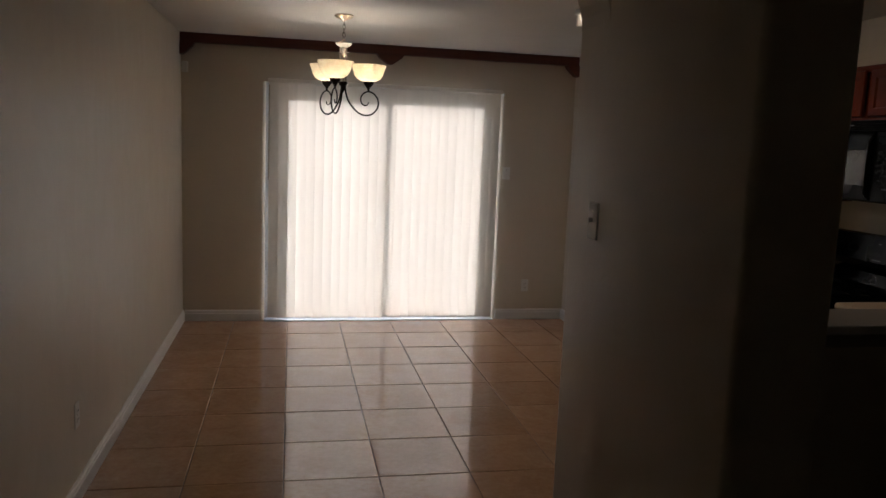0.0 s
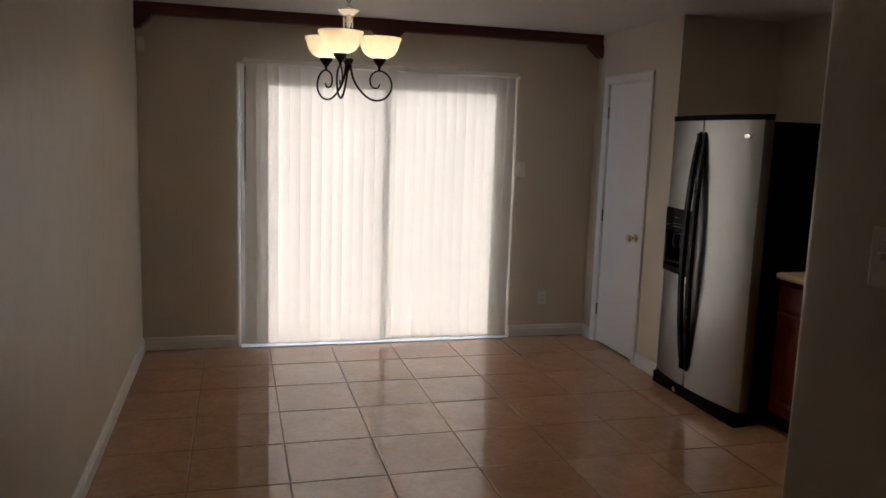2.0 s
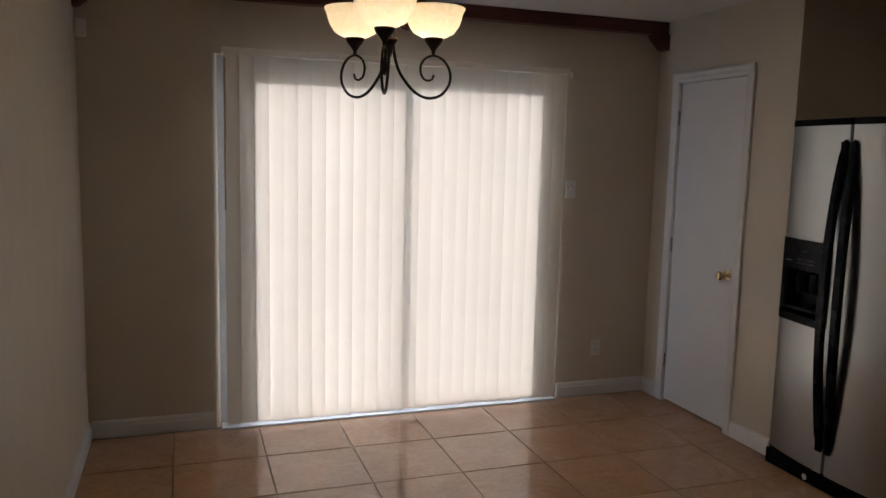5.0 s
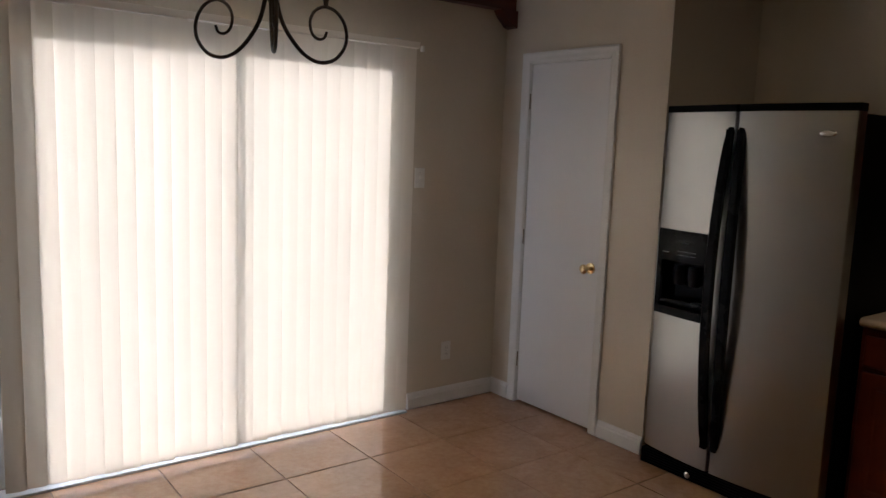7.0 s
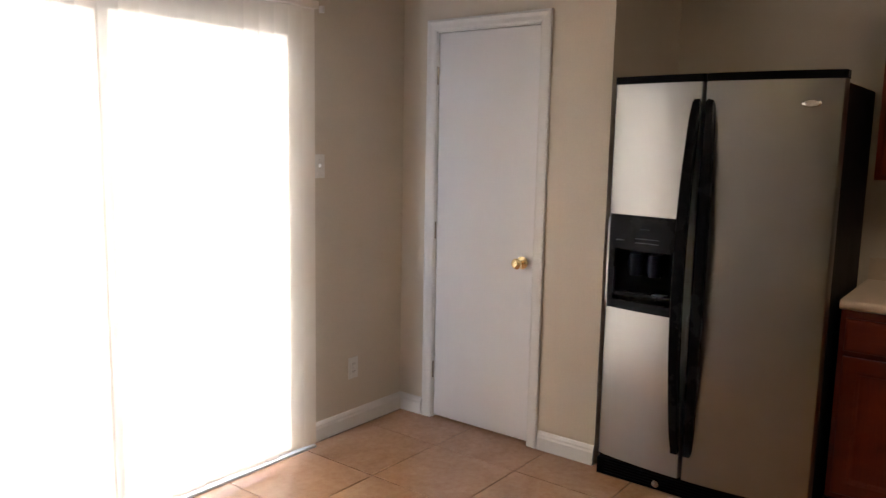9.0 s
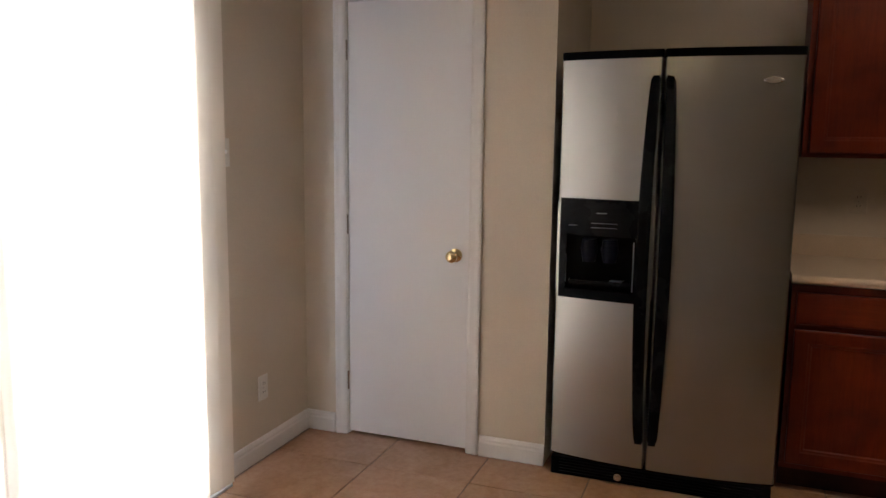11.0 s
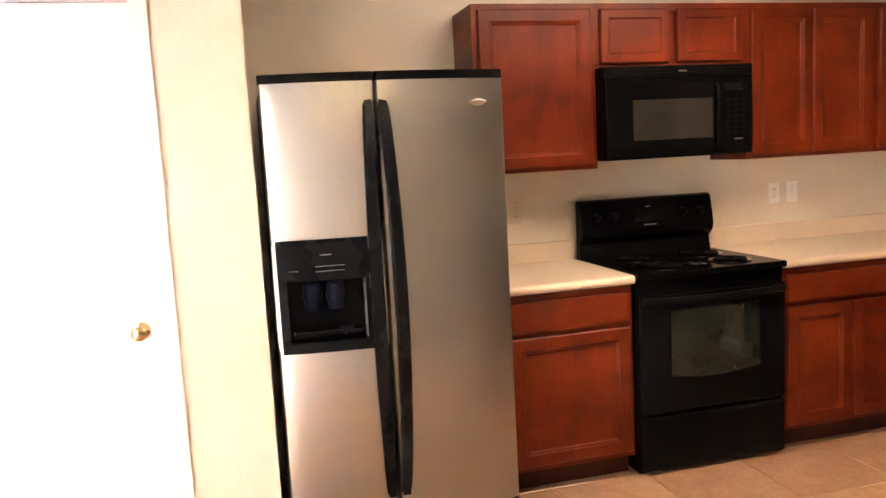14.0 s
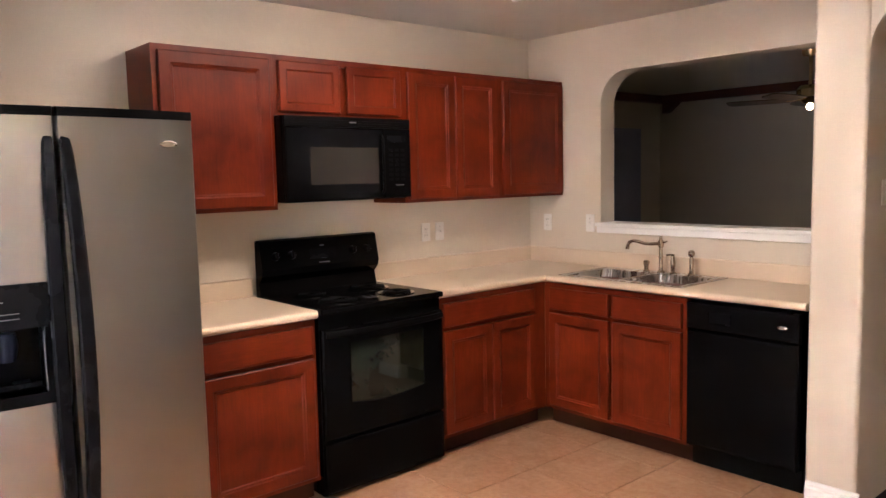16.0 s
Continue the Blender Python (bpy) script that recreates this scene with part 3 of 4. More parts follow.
    for xc in (0.137, 0.221):
        cup = lathe(bmesh.new(), [(0, 0.0), (0.026, 0.0), (0.036, 0.05), (0.030, 0.095), (0, 0.095)], (xc, 0.008, 0.935), 16)
        part("lever", cup, ICEBLUE, disp, "dark blue lever", True)
    part("drip_tray", boxes((x0 + 0.045, x1 - 0.035, -0.034, 0.020, 0.842, 0.862), bev=0.004), GREYPLASTIC, disp)
    part("light_strip", boxes((x1 - 0.030, x1 - 0.027, -0.056, -0.042, 0.83, 1.03)), MARK, disp)
    for r in range(2):
        keys = bmesh.new()
        box(keys, 0.150, 0.255, -0.0530, -0.040, 1.082 + 0.018 * r, 1.0835 + 0.018 * r)
        part("key_row", keys, MARK, disp, "pale key markings")
    part("logo_bar", boxes((0.170, 0.210, -0.0500, -0.038, 1.140, 1.143)), MARK, disp)
    part("label_bar", boxes((0.055, 0.090, -0.0335, -0.020, 1.086, 1.089)), MARK, disp)
    bd = bmesh.new()
    lathe(bd, [(0, -0.008), (0.0115, -0.008), (0.0145, -0.003), (0.0145, 0.0)], (0, 0, 0), 24, "y")
    for v in bd.verts:
        v.co = Vector((v.co.x * 2.5 + 0.795, v.co.y - 0.0195, v.co.z + 1.662))
    part("badge", bd, CHROME, dr, "bright oval badge", True)
    return f


fridge()

# ---- cabinets ----
DOOR_RINGS = [(0, 0), (0, -0.016), (0.004, -0.020), (0.052, -0.020), (0.058, -0.016), (0.064, -0.015), (0.070, -0.010), (0.082, -0.0095)]
DRAWER_RINGS = [(0, 0), (0, -0.014), (0.003, -0.018), (0.012, -0.020)]
RAISED_RINGS = [(0, 0), (0, -0.015), (0.005, -0.020), (0.040, -0.020), (0.044, -0.016), (0.048, -0.012)]


def door_front(parent, x, z, w, h, rings=DOOR_RINGS):
    return part("door", panel(bmesh.new(), w, h, rings, x, z), CHERRY, parent)


def base_cabinet(label, w, m, drawers, doors, depth=0.595, left=0.02, right=0.02, group="base cabinets"):
    """Front at y = 0, top at 0.874; a recessed toe board; fronts overlay the face frame."""
    c = thing("base_cabinet", label, "cabinet", m, group)
    part("body", boxes((0, w, 0.018, depth, 0.10, 0.872)), CHERRY, c)
    part("face_frame", boxes((0, w, 0, 0.0175, 0.10, 0.135), (0, w, 0, 0.0175, 0.845, 0.872), (0, left + 0.02, 0, 0.0175, 0.135, 0.845), (w - right - 0.02, w, 0, 0.0175, 0.135, 0.845),
                             (left + 0.02, w - right - 0.02, 0, 0.0175, 0.690, 0.715)), CHERRY, c)
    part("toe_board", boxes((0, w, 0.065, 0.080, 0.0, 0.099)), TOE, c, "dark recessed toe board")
    span = w - left - right
    gap = 0.028
    dw = (span - gap * (drawers - 1)) / drawers
    for k in range(drawers):
        part("drawer", panel(bmesh.new(), dw, 0.130, DRAWER_RINGS, left + k * (dw + gap), 0.712), CHERRY_X, c)
    gap = 0.028 if drawers > 1 else 0.006
    ow = (span - gap * (doors - 1)) / doors
    for k in range(doors):
        door_front(c, left + k * (ow + gap), 0.125, ow, 0.565)
    return c


def wall_cabinet(label, w, h, m, doors, depth=0.30, rings=DOOR_RINGS):
    c = thing("wall_cabinet", label, "cabinet", m, "wall cabinets")
    part("body", boxes((0, w, 0.018, depth, 0, h)), CHERRY, c)
    part("face_frame", boxes((0, w, 0, 0.0175, 0, 0.03), (0, w, 0, 0.0175, h - 0.035, h), (0, 0.035, 0, 0.0175, 0.03, h - 0.035), (w - 0.035, w, 0, 0.0175, 0.03, h - 0.035)), CHERRY, c)
    gap = 0.006 if h > 0.4 else 0.045
    ow = (w - 0.05 - gap * (doors - 1)) / doors
    for k in range(doors):
        door_front(c, 0.025 + k * (ow + gap), 0.018, ow, h - 0.045, rings)
    return c


FACE = 3.605          # face of the base cabinets on the east wall
base_cabinet("cherry base cabinet between refrigerator and stove", 0.590, pose(FACE, 5.695, 0, 0, 0, -90), 1, 1)
base_cabinet("cherry base cabinet with one drawer beside the stove", 0.845, pose(FACE, 4.337, 0, 0, 0, -90), 1, 2, right=0.105)
FACE_S = 3.492       # face of those on the sink wall
base_cabinet("cherry sink cabinet with two false drawers", 0.955, pose(FACE - 0.001, FACE_S, 0, 0, 0, 180), 2, 2, 0.57, left=0.045, right=0.025)

UFACE = 3.927
wall_cabinet("single-door cherry wall cabinet over the counter", 0.585, 0.75, pose(UFACE, 5.675, 1.373, 0, 0, -90), 1)
wall_cabinet("short two-door cherry wall cabinet above the microwave", 0.798, 0.290, pose(UFACE, 5.0895, 1.833, 0, 0, -90), 2, rings=RAISED_RINGS)
wall_cabinet("two-door cherry wall cabinet beside the microwave", 0.755, 0.75, pose(UFACE, 4.291, 1.373, 0, 0, -90), 2)
wall_cabinet("single-door cherry wall cabinet in the corner", 0.615, 0.75, pose(UFACE, 3.5355, 1.373, 0, 0, -90), 1)

# ---- worktops ----
def nosed(bm, length, depth, place):
    """A top 38 mm thick with a rolled front edge; local x along it, y back from the front."""
    r = 0.019
    prof = [(r + 0.0 - r * math.sin(math.pi * k / 10), 0.895 - r * math.cos(math.pi * k / 10)) for k in range(11)] + [(depth, 0.914), (depth, 0.876)]
    rows = []
    for x in (0, length):
        rows.append([place @ Vector((x, y, z)) for y, z in prof])
    return loops(bm, rows)


def splash(bm, length, place):
    prof = [(0, 0.9142), (-0.019, 0.9142), (-0.019, 1.006), (-0.013, 1.012), (0, 1.012)]
    return loops(bm, [[place @ Vector((x, y, z)) for y, z in prof] for x in (0, length)])


CFRONT = 3.577
wt = thing("worktop", "short cream laminate worktop beside the refrigerator", "worktop", pose(0, 0, 0))
part("slab", nosed(bmesh.new(), 0.600, EAST - CFRONT, pose(CFRONT, 5.700, 0, 0, 0, -90)), LAMINATE, wt, smooth=True)
part("backsplash", splash(bmesh.new(), 0.600, pose(EAST, 5.700, 0, 0, 0, -90)), LAMINATE, wt, smooth=True)
SF = 3.513
SX0, SX1, SY0, SY1 = 2.725, 3.500, 3.000, 3.440      # hole for the sink
tb = bmesh.new()
nosed(tb, 4.342 - SF, EAST - CFRONT, pose(CFRONT, 4.342, 0, 0, 0, -90))
nosed(tb, SX0 - PILLAR_E, SF - SINK, pose(SX0, SF, 0, 0, 0, 180))
nosed(tb, CFRONT - SX0, SF - SY1, pose(CFRONT, SF, 0, 0, 0, 180))
box(tb, SX0, SX1, SINK, SY0, 0.876, 0.914)
box(tb, SX1, CFRONT, SINK, SY1, 0.876, 0.914)
box(tb, CFRONT, EAST, SINK, SF, 0.876, 0.914)
wt = thing("worktop", "L-shaped cream laminate worktop with a low backsplash", "worktop", pose(0, 0, 0))
part("slab", tb, LAMINATE, wt, smooth=True)
part("backsplash", splash(bmesh.new(), 4.342 - SINK, pose(EAST, 4.342, 0, 0, 0, -90)), LAMINATE, wt, smooth=True)
part("backsplash", splash(bmesh.new(), EAST - 0.0195 - PILLAR_E, pose(EAST - 0.0195, SINK, 0, 0, 0, 180)), LAMINATE, wt, smooth=True)

# ---- stove ----


def stove():
    W_ = 0.748
    s = thing("stove", "black electric coil stove with an oven window", "stove", pose(3.570, 5.093, 0, 0, 0, -90))
    part("body", boxes((0.002, W_ - 0.002, 0.022, 0.625, 0.012, 0.885), bev=0.003), BLACK, s)
    dr = part("storage_drawer", panel(bmesh.new(), W_ - 0.008, 0.245, [(0, 0.020), (0, 0.004), (0.006, 0.0), (0.02, -0.002)], 0.004, 0.025), BLACK, s)
    dbm = bmesh.new()
    panel(dbm, W_ - 0.008, 0.535, [(0, 0.020), (0, 0.002), (0.007, -0.006), (0.03, -0.008)], 0.004, 0.285)
    dv = part("oven_door", dbm, BLACK, s)
    # window with a bowed lower edge
    wb_ = bmesh.new()
    xa, xb, za, zb = 0.150, 0.600, 0.455, 0.745
    out = [(xa, zb), (xb, zb)] + [(xb - (xb - xa) * k / 10, za - 0.022 * math.sin(math.pi * k / 10)) for k in range(11)]
    prism(wb_, out, -0.0135, -0.007)
    wn_ = part("oven_window", wb_, OVENGLASS, dv, "smoked glass window")
    rim = bmesh.new()
    tube(rim, [(x, -0.0135, z) for x, z in out + out[:1]], 0.0035, 6)
    part("window_rim", rim, BLACKMATT, dv)
    hbm = bmesh.new()
    n = 12
    tube(hbm, [(0.02 + (W_ - 0.04) * k / n, -0.010 - 0.040 * math.sin(math.pi * k / n) ** 0.5, 0.796) for k in range(n + 1)], 0.013, 8, 1.3)
    part("door_handle", hbm, BLACKMATT, dv, "black bar handle", True)
    top = bmesh.new()
    box(top, 0, W_, -0.010, 0.560, 0.890, 0.918, bev=0.006)
    ck = part("cooktop", top, BLACK, s)
    for cx, cy, r in ((0.200, 0.145, 0.098), (0.555, 0.145, 0.078), (0.200, 0.400, 0.078), (0.555, 0.400, 0.098)):
        pan = bmesh.new()
        lathe(pan, [(r + 0.016, 0.918), (r + 0.018, 0.922), (r + 0.010, 0.9225), (r, 0.916), (r * 0.4, 0.910), (0.0, 0.910)], (cx, cy, 0), 32)
        part("drip_pan", pan, CHROME, ck, "chrome drip pan", True)
        coil = bmesh.new()
        turns = 4 if r < 0.09 else 5
        pts = []
        for k in range(turns * 20 + 1):
            a = 2 * math.pi * k / 20
            rr = r * (0.22 + 0.72 * k / (turns * 20))
            pts.append((cx + rr * math.cos(a), cy + rr * math.sin(a), 0.9275))
        tube(coil, pts, 0.0042, 6)
        part("coil", coil, BLACKMATT, ck, "black spiral heating coil", True)
    part("spoon_rest", boxes((0.335, 0.415, 0.110, 0.190, 0.9182, 0.9192)), SINKSTEEL, ck)
    bg = bmesh.new()
    prism(bg, [(0.560, 0.905), (0.622, 0.905), (0.622, 1.200), (0.600, 1.208), (0.574, 1.200), (0.545, 1.055), (0.552, 1.020), (0.590, 0.985), (0.575, 0.918)], 0.004, W_ - 0.004, "x")
    gd = part("backguard", bg, BLACK, s, "black control panel")
    tilt = math.atan2(0.029, 0.145)
    for kx in (0.085, 0.180, 0.570, 0.665):
        kb = bmesh.new()
        lathe(kb, [(0, -0.026), (0.014, -0.026), (0.017, -0.022), (0.021, -0.004), (0.024, 0.0), (0, 0.0)], (0, 0, 0), 20, "y")
        box(kb, -0.004, 0.004, -0.032, -0.02, -0.019, 0.019, bev=0.001)
        ko = part("knob", kb, BLACKMATT, gd, smooth=True)
        ko.matrix_basis = pose(kx, 0.557, 1.120, -11.3, 0, 0)
    clock = part("clock_window", boxes((-0.085, 0.085, -0.002, 0.002, -0.028, 0.028)), GREYPLASTIC, gd)
    clock.matrix_basis = pose(0.375, 0.5555, 1.118, -11.3, 0, 0)
    for nm, r in (("label_bar", (-0.030, 0.035, -0.003, 0.0, -0.052, -0.048)), ("logo_bar", (-0.012, 0.012, -0.003, 0.0, 0.040, 0.044))):
        mk = part(nm, boxes(r), MARK, gd, "pale marking")
        mk.matrix_basis = pose(0.375, 0.5555, 1.118, -11.3, 0, 0)
    for fx in (0.03, W_ - 0.06):
        part("foot", lathe(bmesh.new(), [(0, 0), (0.016, 0), (0.014, 0.011), (0, 0.011)], (fx, 0.06, 0), 12), BLACKMATT, s)
    return s


stove()

# ---- microwave ----


def microwave():
    W_, H_ = 0.770, 0.425
    m = thing("microwave", "black over-the-range microwave with a grey window", "microwave", pose(3.837, 5.086, 1.405, 0, 0, -90))
    part("body", boxes((0, W_, 0.022, 0.385, 0.004, H_), bev=0.003), BLACK, m)
    dm = part("door", panel(bmesh.new(), W_ - 0.185, H_ - 0.062, [(0, 0.021), (0, 0.004), (0.006, 0.0), (0.03, -0.002)], 0.002, 0.006), BLACK, m)
    part("window", panel(bmesh.new(), 0.415, 0.185, [(0, -0.0015), (0, -0.004), (0.004, -0.0045)], 0.135, 0.085), MWGLASS, dm, "grey mesh window")
    part("handle", tube(bmesh.new(), [(0.570, -0.004, 0.03), (0.570, -0.020, 0.05), (0.570, -0.022, 0.18), (0.570, -0.020, 0.31), (0.570, -0.004, 0.335)], 0.008, 8), BLACKMATT, dm, smooth=True)
    cp = part("control_panel", panel(bmesh.new(), 0.178, H_ - 0.062, [(0, 0.021), (0, 0.003), (0.005, 0.0)], W_ - 0.181, 0.006), BLACK, m)
    part("display", boxes((W_ - 0.160, W_ - 0.035, -0.002, 0.0, 0.300, 0.335)), GREYPLASTIC, cp)
    key = mesh("key", boxes((-0.013, 0.013, -0.0015, 0.0, -0.0075, 0.0075)), BLACKMATT)
    for r in range(7):
        for k in range(3):
            ko = new("key", key)
            ko.parent = cp
            ko.matrix_basis = pose(W_ - 0.137 + 0.040 * k, 0, 0.1025 + 0.026 * r)
    part("key_print", boxes((W_ - 0.105, W_ - 0.055, -0.0015, 0.0, 0.071, 0.074)), MARK, cp)
    vg = bmesh.new()
    box(vg, 0.0, W_, 0.004, 0.021, H_ - 0.054, H_ - 0.001, bev=0.004)
    for k in range(3):
        box(vg, 0.03, W_ - 0.03, 0.001, 0.005, H_ - 0.046 + 0.013 * k, H_ - 0.041 + 0.013 * k)
    part("vent_grille", vg, BLACKMATT, m)
    part("logo_plate", boxes((0.375, 0.415, -0.001, 0.004, H_ - 0.031, H_ - 0.025)), MARK, m, "small pale logo plate")
    part("bottom_plate", boxes((0.015, W_ - 0.015, 0.03, 0.37, 0.0, 0.0035)), GREYPLASTIC, m)
    return m


microwave()

# ---- dishwasher ----


def dishwasher():
    W_ = 0.571
    d = thing("dishwasher", "black built-in dishwasher beside the sink cabinet", "dishwasher", pose(2.647, 3.497, 0, 0, 0, 180))
    part("tub", boxes((0.004, W_ - 0.058, 0.03, 0.56, 0.10, 0.866)), BLACKMATT, d)
    part("door", panel(bmesh.new(), W_ - 0.006, 0.600, [(0, 0.028), (0, -0.002), (0.006, -0.010), (0.02, -0.012)], 0.003, 0.115), BLACK, d)
    cp = part("control_panel", panel(bmesh.new(), W_ - 0.006, 0.135, [(0, 0.028), (0, -0.008), (0.006, -0.018), (0.02, -0.020)], 0.003, 0.722), BLACK, d)
    part("latch", boxes((0.130, 0.250, -0.030, -0.019, 0.765, 0.825), bev=0.006), GREYPLASTIC, cp, "raised door latch")
    part("label_bar", boxes((0.150, 0.230, -0.0315, -0.029, 0.792, 0.796)), GREYPLASTIC, cp)
    part("key_row", boxes((0.035, 0.086, -0.0225, -0.019, 0.790, 0.797)), GREYPLASTIC, cp)
    bd = bmesh.new()
    lathe(bd, [(0, -0.004), (0.0085, -0.004), (0.011, 0.0)], (0, 0, 0), 20, "y")
    for v in bd.verts:
        v.co = Vector((v.co.x * 2.3 + 0.497, v.co.y - 0.0195, v.co.z + 0.790))
    part("badge", bd, CHROME, cp, "bright oval badge", True)
    part("kick_plate", boxes((0.004, W_ - 0.004, 0.060, 0.074, 0.0, 0.108)), BLACKMATT, d)
    return d


dishwasher()

# ---- sink, faucet ----


def sink():
    s = thing("sink", "double-bowl stainless steel drop-in sink", "sink", pose(0, 0, 0.914))
    rb = bmesh.new()
    x0, x1, y0, y1 = SX0 - 0.022, SX1 + 0.022, SY0 - 0.022, SY1 + 0.022
    mid = (x0 + x1) / 2
    bowls = ((SX0 + 0.012, mid - 0.014), (mid + 0.014, SX1 - 0.012))
    by0, by1 = SY0 + 0.075, SY1 - 0.012
    for r in ((x0, x1, y0, by0), (x0, x1, by1, y1), (x0, bowls[0][0], by0, by1), (bowls[0][1], bowls[1][0], by0, by1), (bowls[1][1], x1, by0, by1)):
        box(rb, r[0], r[1], r[2], r[3], 0.0005, 0.006)
    part("rim", rb, SINKSTEEL, s)
    for a, b in bowls:
        bb_ = bmesh.new()

        def rr(inset, z, n=5):
            rad = 0.05
            out = []
            for cx, cy, q in ((b - inset - rad, by1 - inset - rad, 0), (a + inset + rad, by1 - inset - rad, 1), (a + inset + rad, by0 + inset + rad, 2), (b - inset - rad, by0 + inset + rad, 3)):
                for k in range(n + 1):
                    g = math.pi / 2 * (q + k / n)
                    out.append((cx + rad * math.cos(g), cy + rad * math.sin(g), z))
            return out
        loops(bb_, [rr(-0.004, 0.0055), rr(0.002, 0.0), rr(0.008, -0.08), rr(0.018, -0.150), rr(0.045, -0.168)], cap0=False)
        bo = part("bowl", bb_, SINKSTEEL, s, smooth=True)
        part("drain", lathe(bmesh.new(), [(0, -0.1675), (0.042, -0.1675), (0.042, -0.164), (0.030, -0.166), (0, -0.166)], ((a + b) / 2, (by0 + by1) / 2, 0), 24), CHROME, bo, smooth=True)
    return s


sink()


def post(rows, centre):
    return lathe(bmesh.new(), rows, centre, 20)


fa = thing("faucet", "antique nickel kitchen faucet with a curved spout", "faucet", pose(3.105, 3.024, 0.920) @ Matrix.Diagonal((0.84, 0.84, 0.85, 1)))
part("base", post([(0, 0), (0.028, 0), (0.028, 0.006), (0.017, 0.014), (0.014, 0.030), (0.017, 0.036), (0.013, 0.042), (0.013, 0.100), (0.018, 0.106), (0.018, 0.114), (0.013, 0.120), (0.0125, 0.175), (0.020, 0.183), (0.021, 0.215), (0.014, 0.228), (0.008, 0.234), (0.010, 0.244), (0.006, 0.254), (0, 0.255)], (0, 0, 0)), NICKEL, fa, smooth=True)
part("spout", tube(bmesh.new(), [(0, 0, 0.200), (0.04, 0.008, 0.200), (0.085, 0.018, 0.196), (0.125, 0.027, 0.200), (0.165, 0.036, 0.212), (0.200, 0.044, 0.216), (0.228, 0.050, 0.205), (0.240, 0.053, 0.180), (0.243, 0.054, 0.155)],
                   [0.013, 0.012, 0.011, 0.011, 0.012, 0.012, 0.012, 0.012, 0.015], 12), NICKEL, fa, smooth=True)
part("lever", tube(bmesh.new(), [(0, 0, 0.21), (-0.03, -0.005, 0.212), (-0.045, -0.008, 0.222)], [0.006, 0.005, 0.006], 8), NICKEL, fa, smooth=True)
fh = part("side_handle", post([(0, 0), (0.024, 0), (0.024, 0.005), (0.014, 0.013), (0.017, 0.045), (0.019, 0.075), (0.013, 0.105), (0.015, 0.112), (0.010, 0.122), (0, 0.124)], (0, 0, 0)), NICKEL, fa, smooth=True)
fh.matrix_basis = pose(-0.095, 0, 0)
part("lever", tube(bmesh.new(), [(-0.012, 0, 0.128), (0, 0, 0.130), (0.028, 0.004, 0.128), (0.045, 0.006, 0.124)], [0.006, 0.008, 0.006, 0.007], 8), NICKEL, fh, smooth=True)
sp = thing("side_sprayer", "antique nickel side sprayer on the sink deck", "sprayer", pose(2.905, 3.024, 0.920))
part("base", post([(0, 0), (0.022, 0), (0.022, 0.005), (0.013, 0.014), (0.013, 0.03), (0, 0.03)], (0, 0, 0)), NICKEL, sp, smooth=True)
part("head", post([(0, 0.03), (0.011, 0.03), (0.013, 0.09), (0.010, 0.105), (0.017, 0.113), (0.020, 0.125), (0.017, 0.138), (0.008, 0.144), (0, 0.145)], (0, 0, 0)), NICKEL, sp, smooth=True)
sd = thing("soap_pump", "short nickel cap on the sink deck", "soap pump", pose(3.205, 3.024, 0.920))
part("base", post([(0, 0), (0.021, 0), (0.021, 0.005), (0.014, 0.012), (0.014, 0.038), (0.019, 0.043), (0.019, 0.058), (0.012, 0.066), (0, 0.067)], (0, 0, 0)), NICKEL, sd, smooth=True)

# ---- plates on the walls ----


def plate(name, label, category, m, kind_, PLATE=PLATE):
    """A wall plate that faces -y."""
    p = thing(name, label, category, m, "wall plates")
    part("cover", boxes((-0.035, 0.035, -0.006, 0.0, -0.057, 0.057), bev=0.003), PLATE, p)
    if kind_ == "outlet":
        for z in (-0.020, 0.020):
            soc = part("socket", boxes((-0.016, 0.016, -0.0085, -0.006, z - 0.013, z + 0.013), bev=0.001), PLATE, p)
            part("slots", boxes((-0.008, -0.0055, -0.0092, -0.0084, z - 0.004, z + 0.006), (0.0055, 0.008, -0.0092, -0.0084, z - 0.004, z + 0.006)), SLOT, soc)
    elif kind_ == "switch":
        part("toggle", boxes((-0.005, 0.005, -0.020, -0.006, -0.004, 0.010), bev=0.0015), PLATE, p)
    part("screw", lathe(bmesh.new(), [(0, -0.007), (0.003, -0.007), (0.003, -0.005)], (0, 0, 0.030 if kind_ == "switch" else 0.0), 8, "y"), CHROME, p)
    return p


plate("outlet", "white double outlet low on the wall", "outlet", pose(3.085, NORTH, 0.320), "outlet")
plate("light_switch", "white switch plate beside the blind", "light switch", pose(2.850, NORTH, 1.368), "switch")
plate("outlet", "white double outlet low on the long wall", "outlet", pose(WEST, 4.50, 0.385, 0, 0, 90), "outlet")
plate("light_switch", "white switch plate on the wing wall", "light switch", pose(PILLAR_W, 3.270, 1.405, 0, 0, -90), "switch")
plate("outlet", "white double outlet above the worktop", "outlet", pose(EAST, 3.90, 1.172, 0, 0, -90), "outlet")
plate("light_switch", "white switch plate above the worktop", "light switch", pose(EAST, 3.785, 1.172, 0, 0, -90), "switch")
plate("outlet", "beige double outlet above the short worktop", "outlet", pose(EAST, 5.40, 1.172, 0, 0, -90), "outlet", BEIGEPLATE)
plate("outlet", "white double outlet in the kitchen corner", "outlet", pose(4.060, SINK, 1.185, 0, 0, 180), "outlet")
plate("light_switch", "white switch plate beside the pass-through", "light switch", pose(3.695, SINK, 1.190, 0, 0, 180), "switch")
sn = thing("wall_sensor", "small white motion sensor in the wall corner", "sensor", pose(WEST + 0.032, NORTH - 0.03, 2.165))
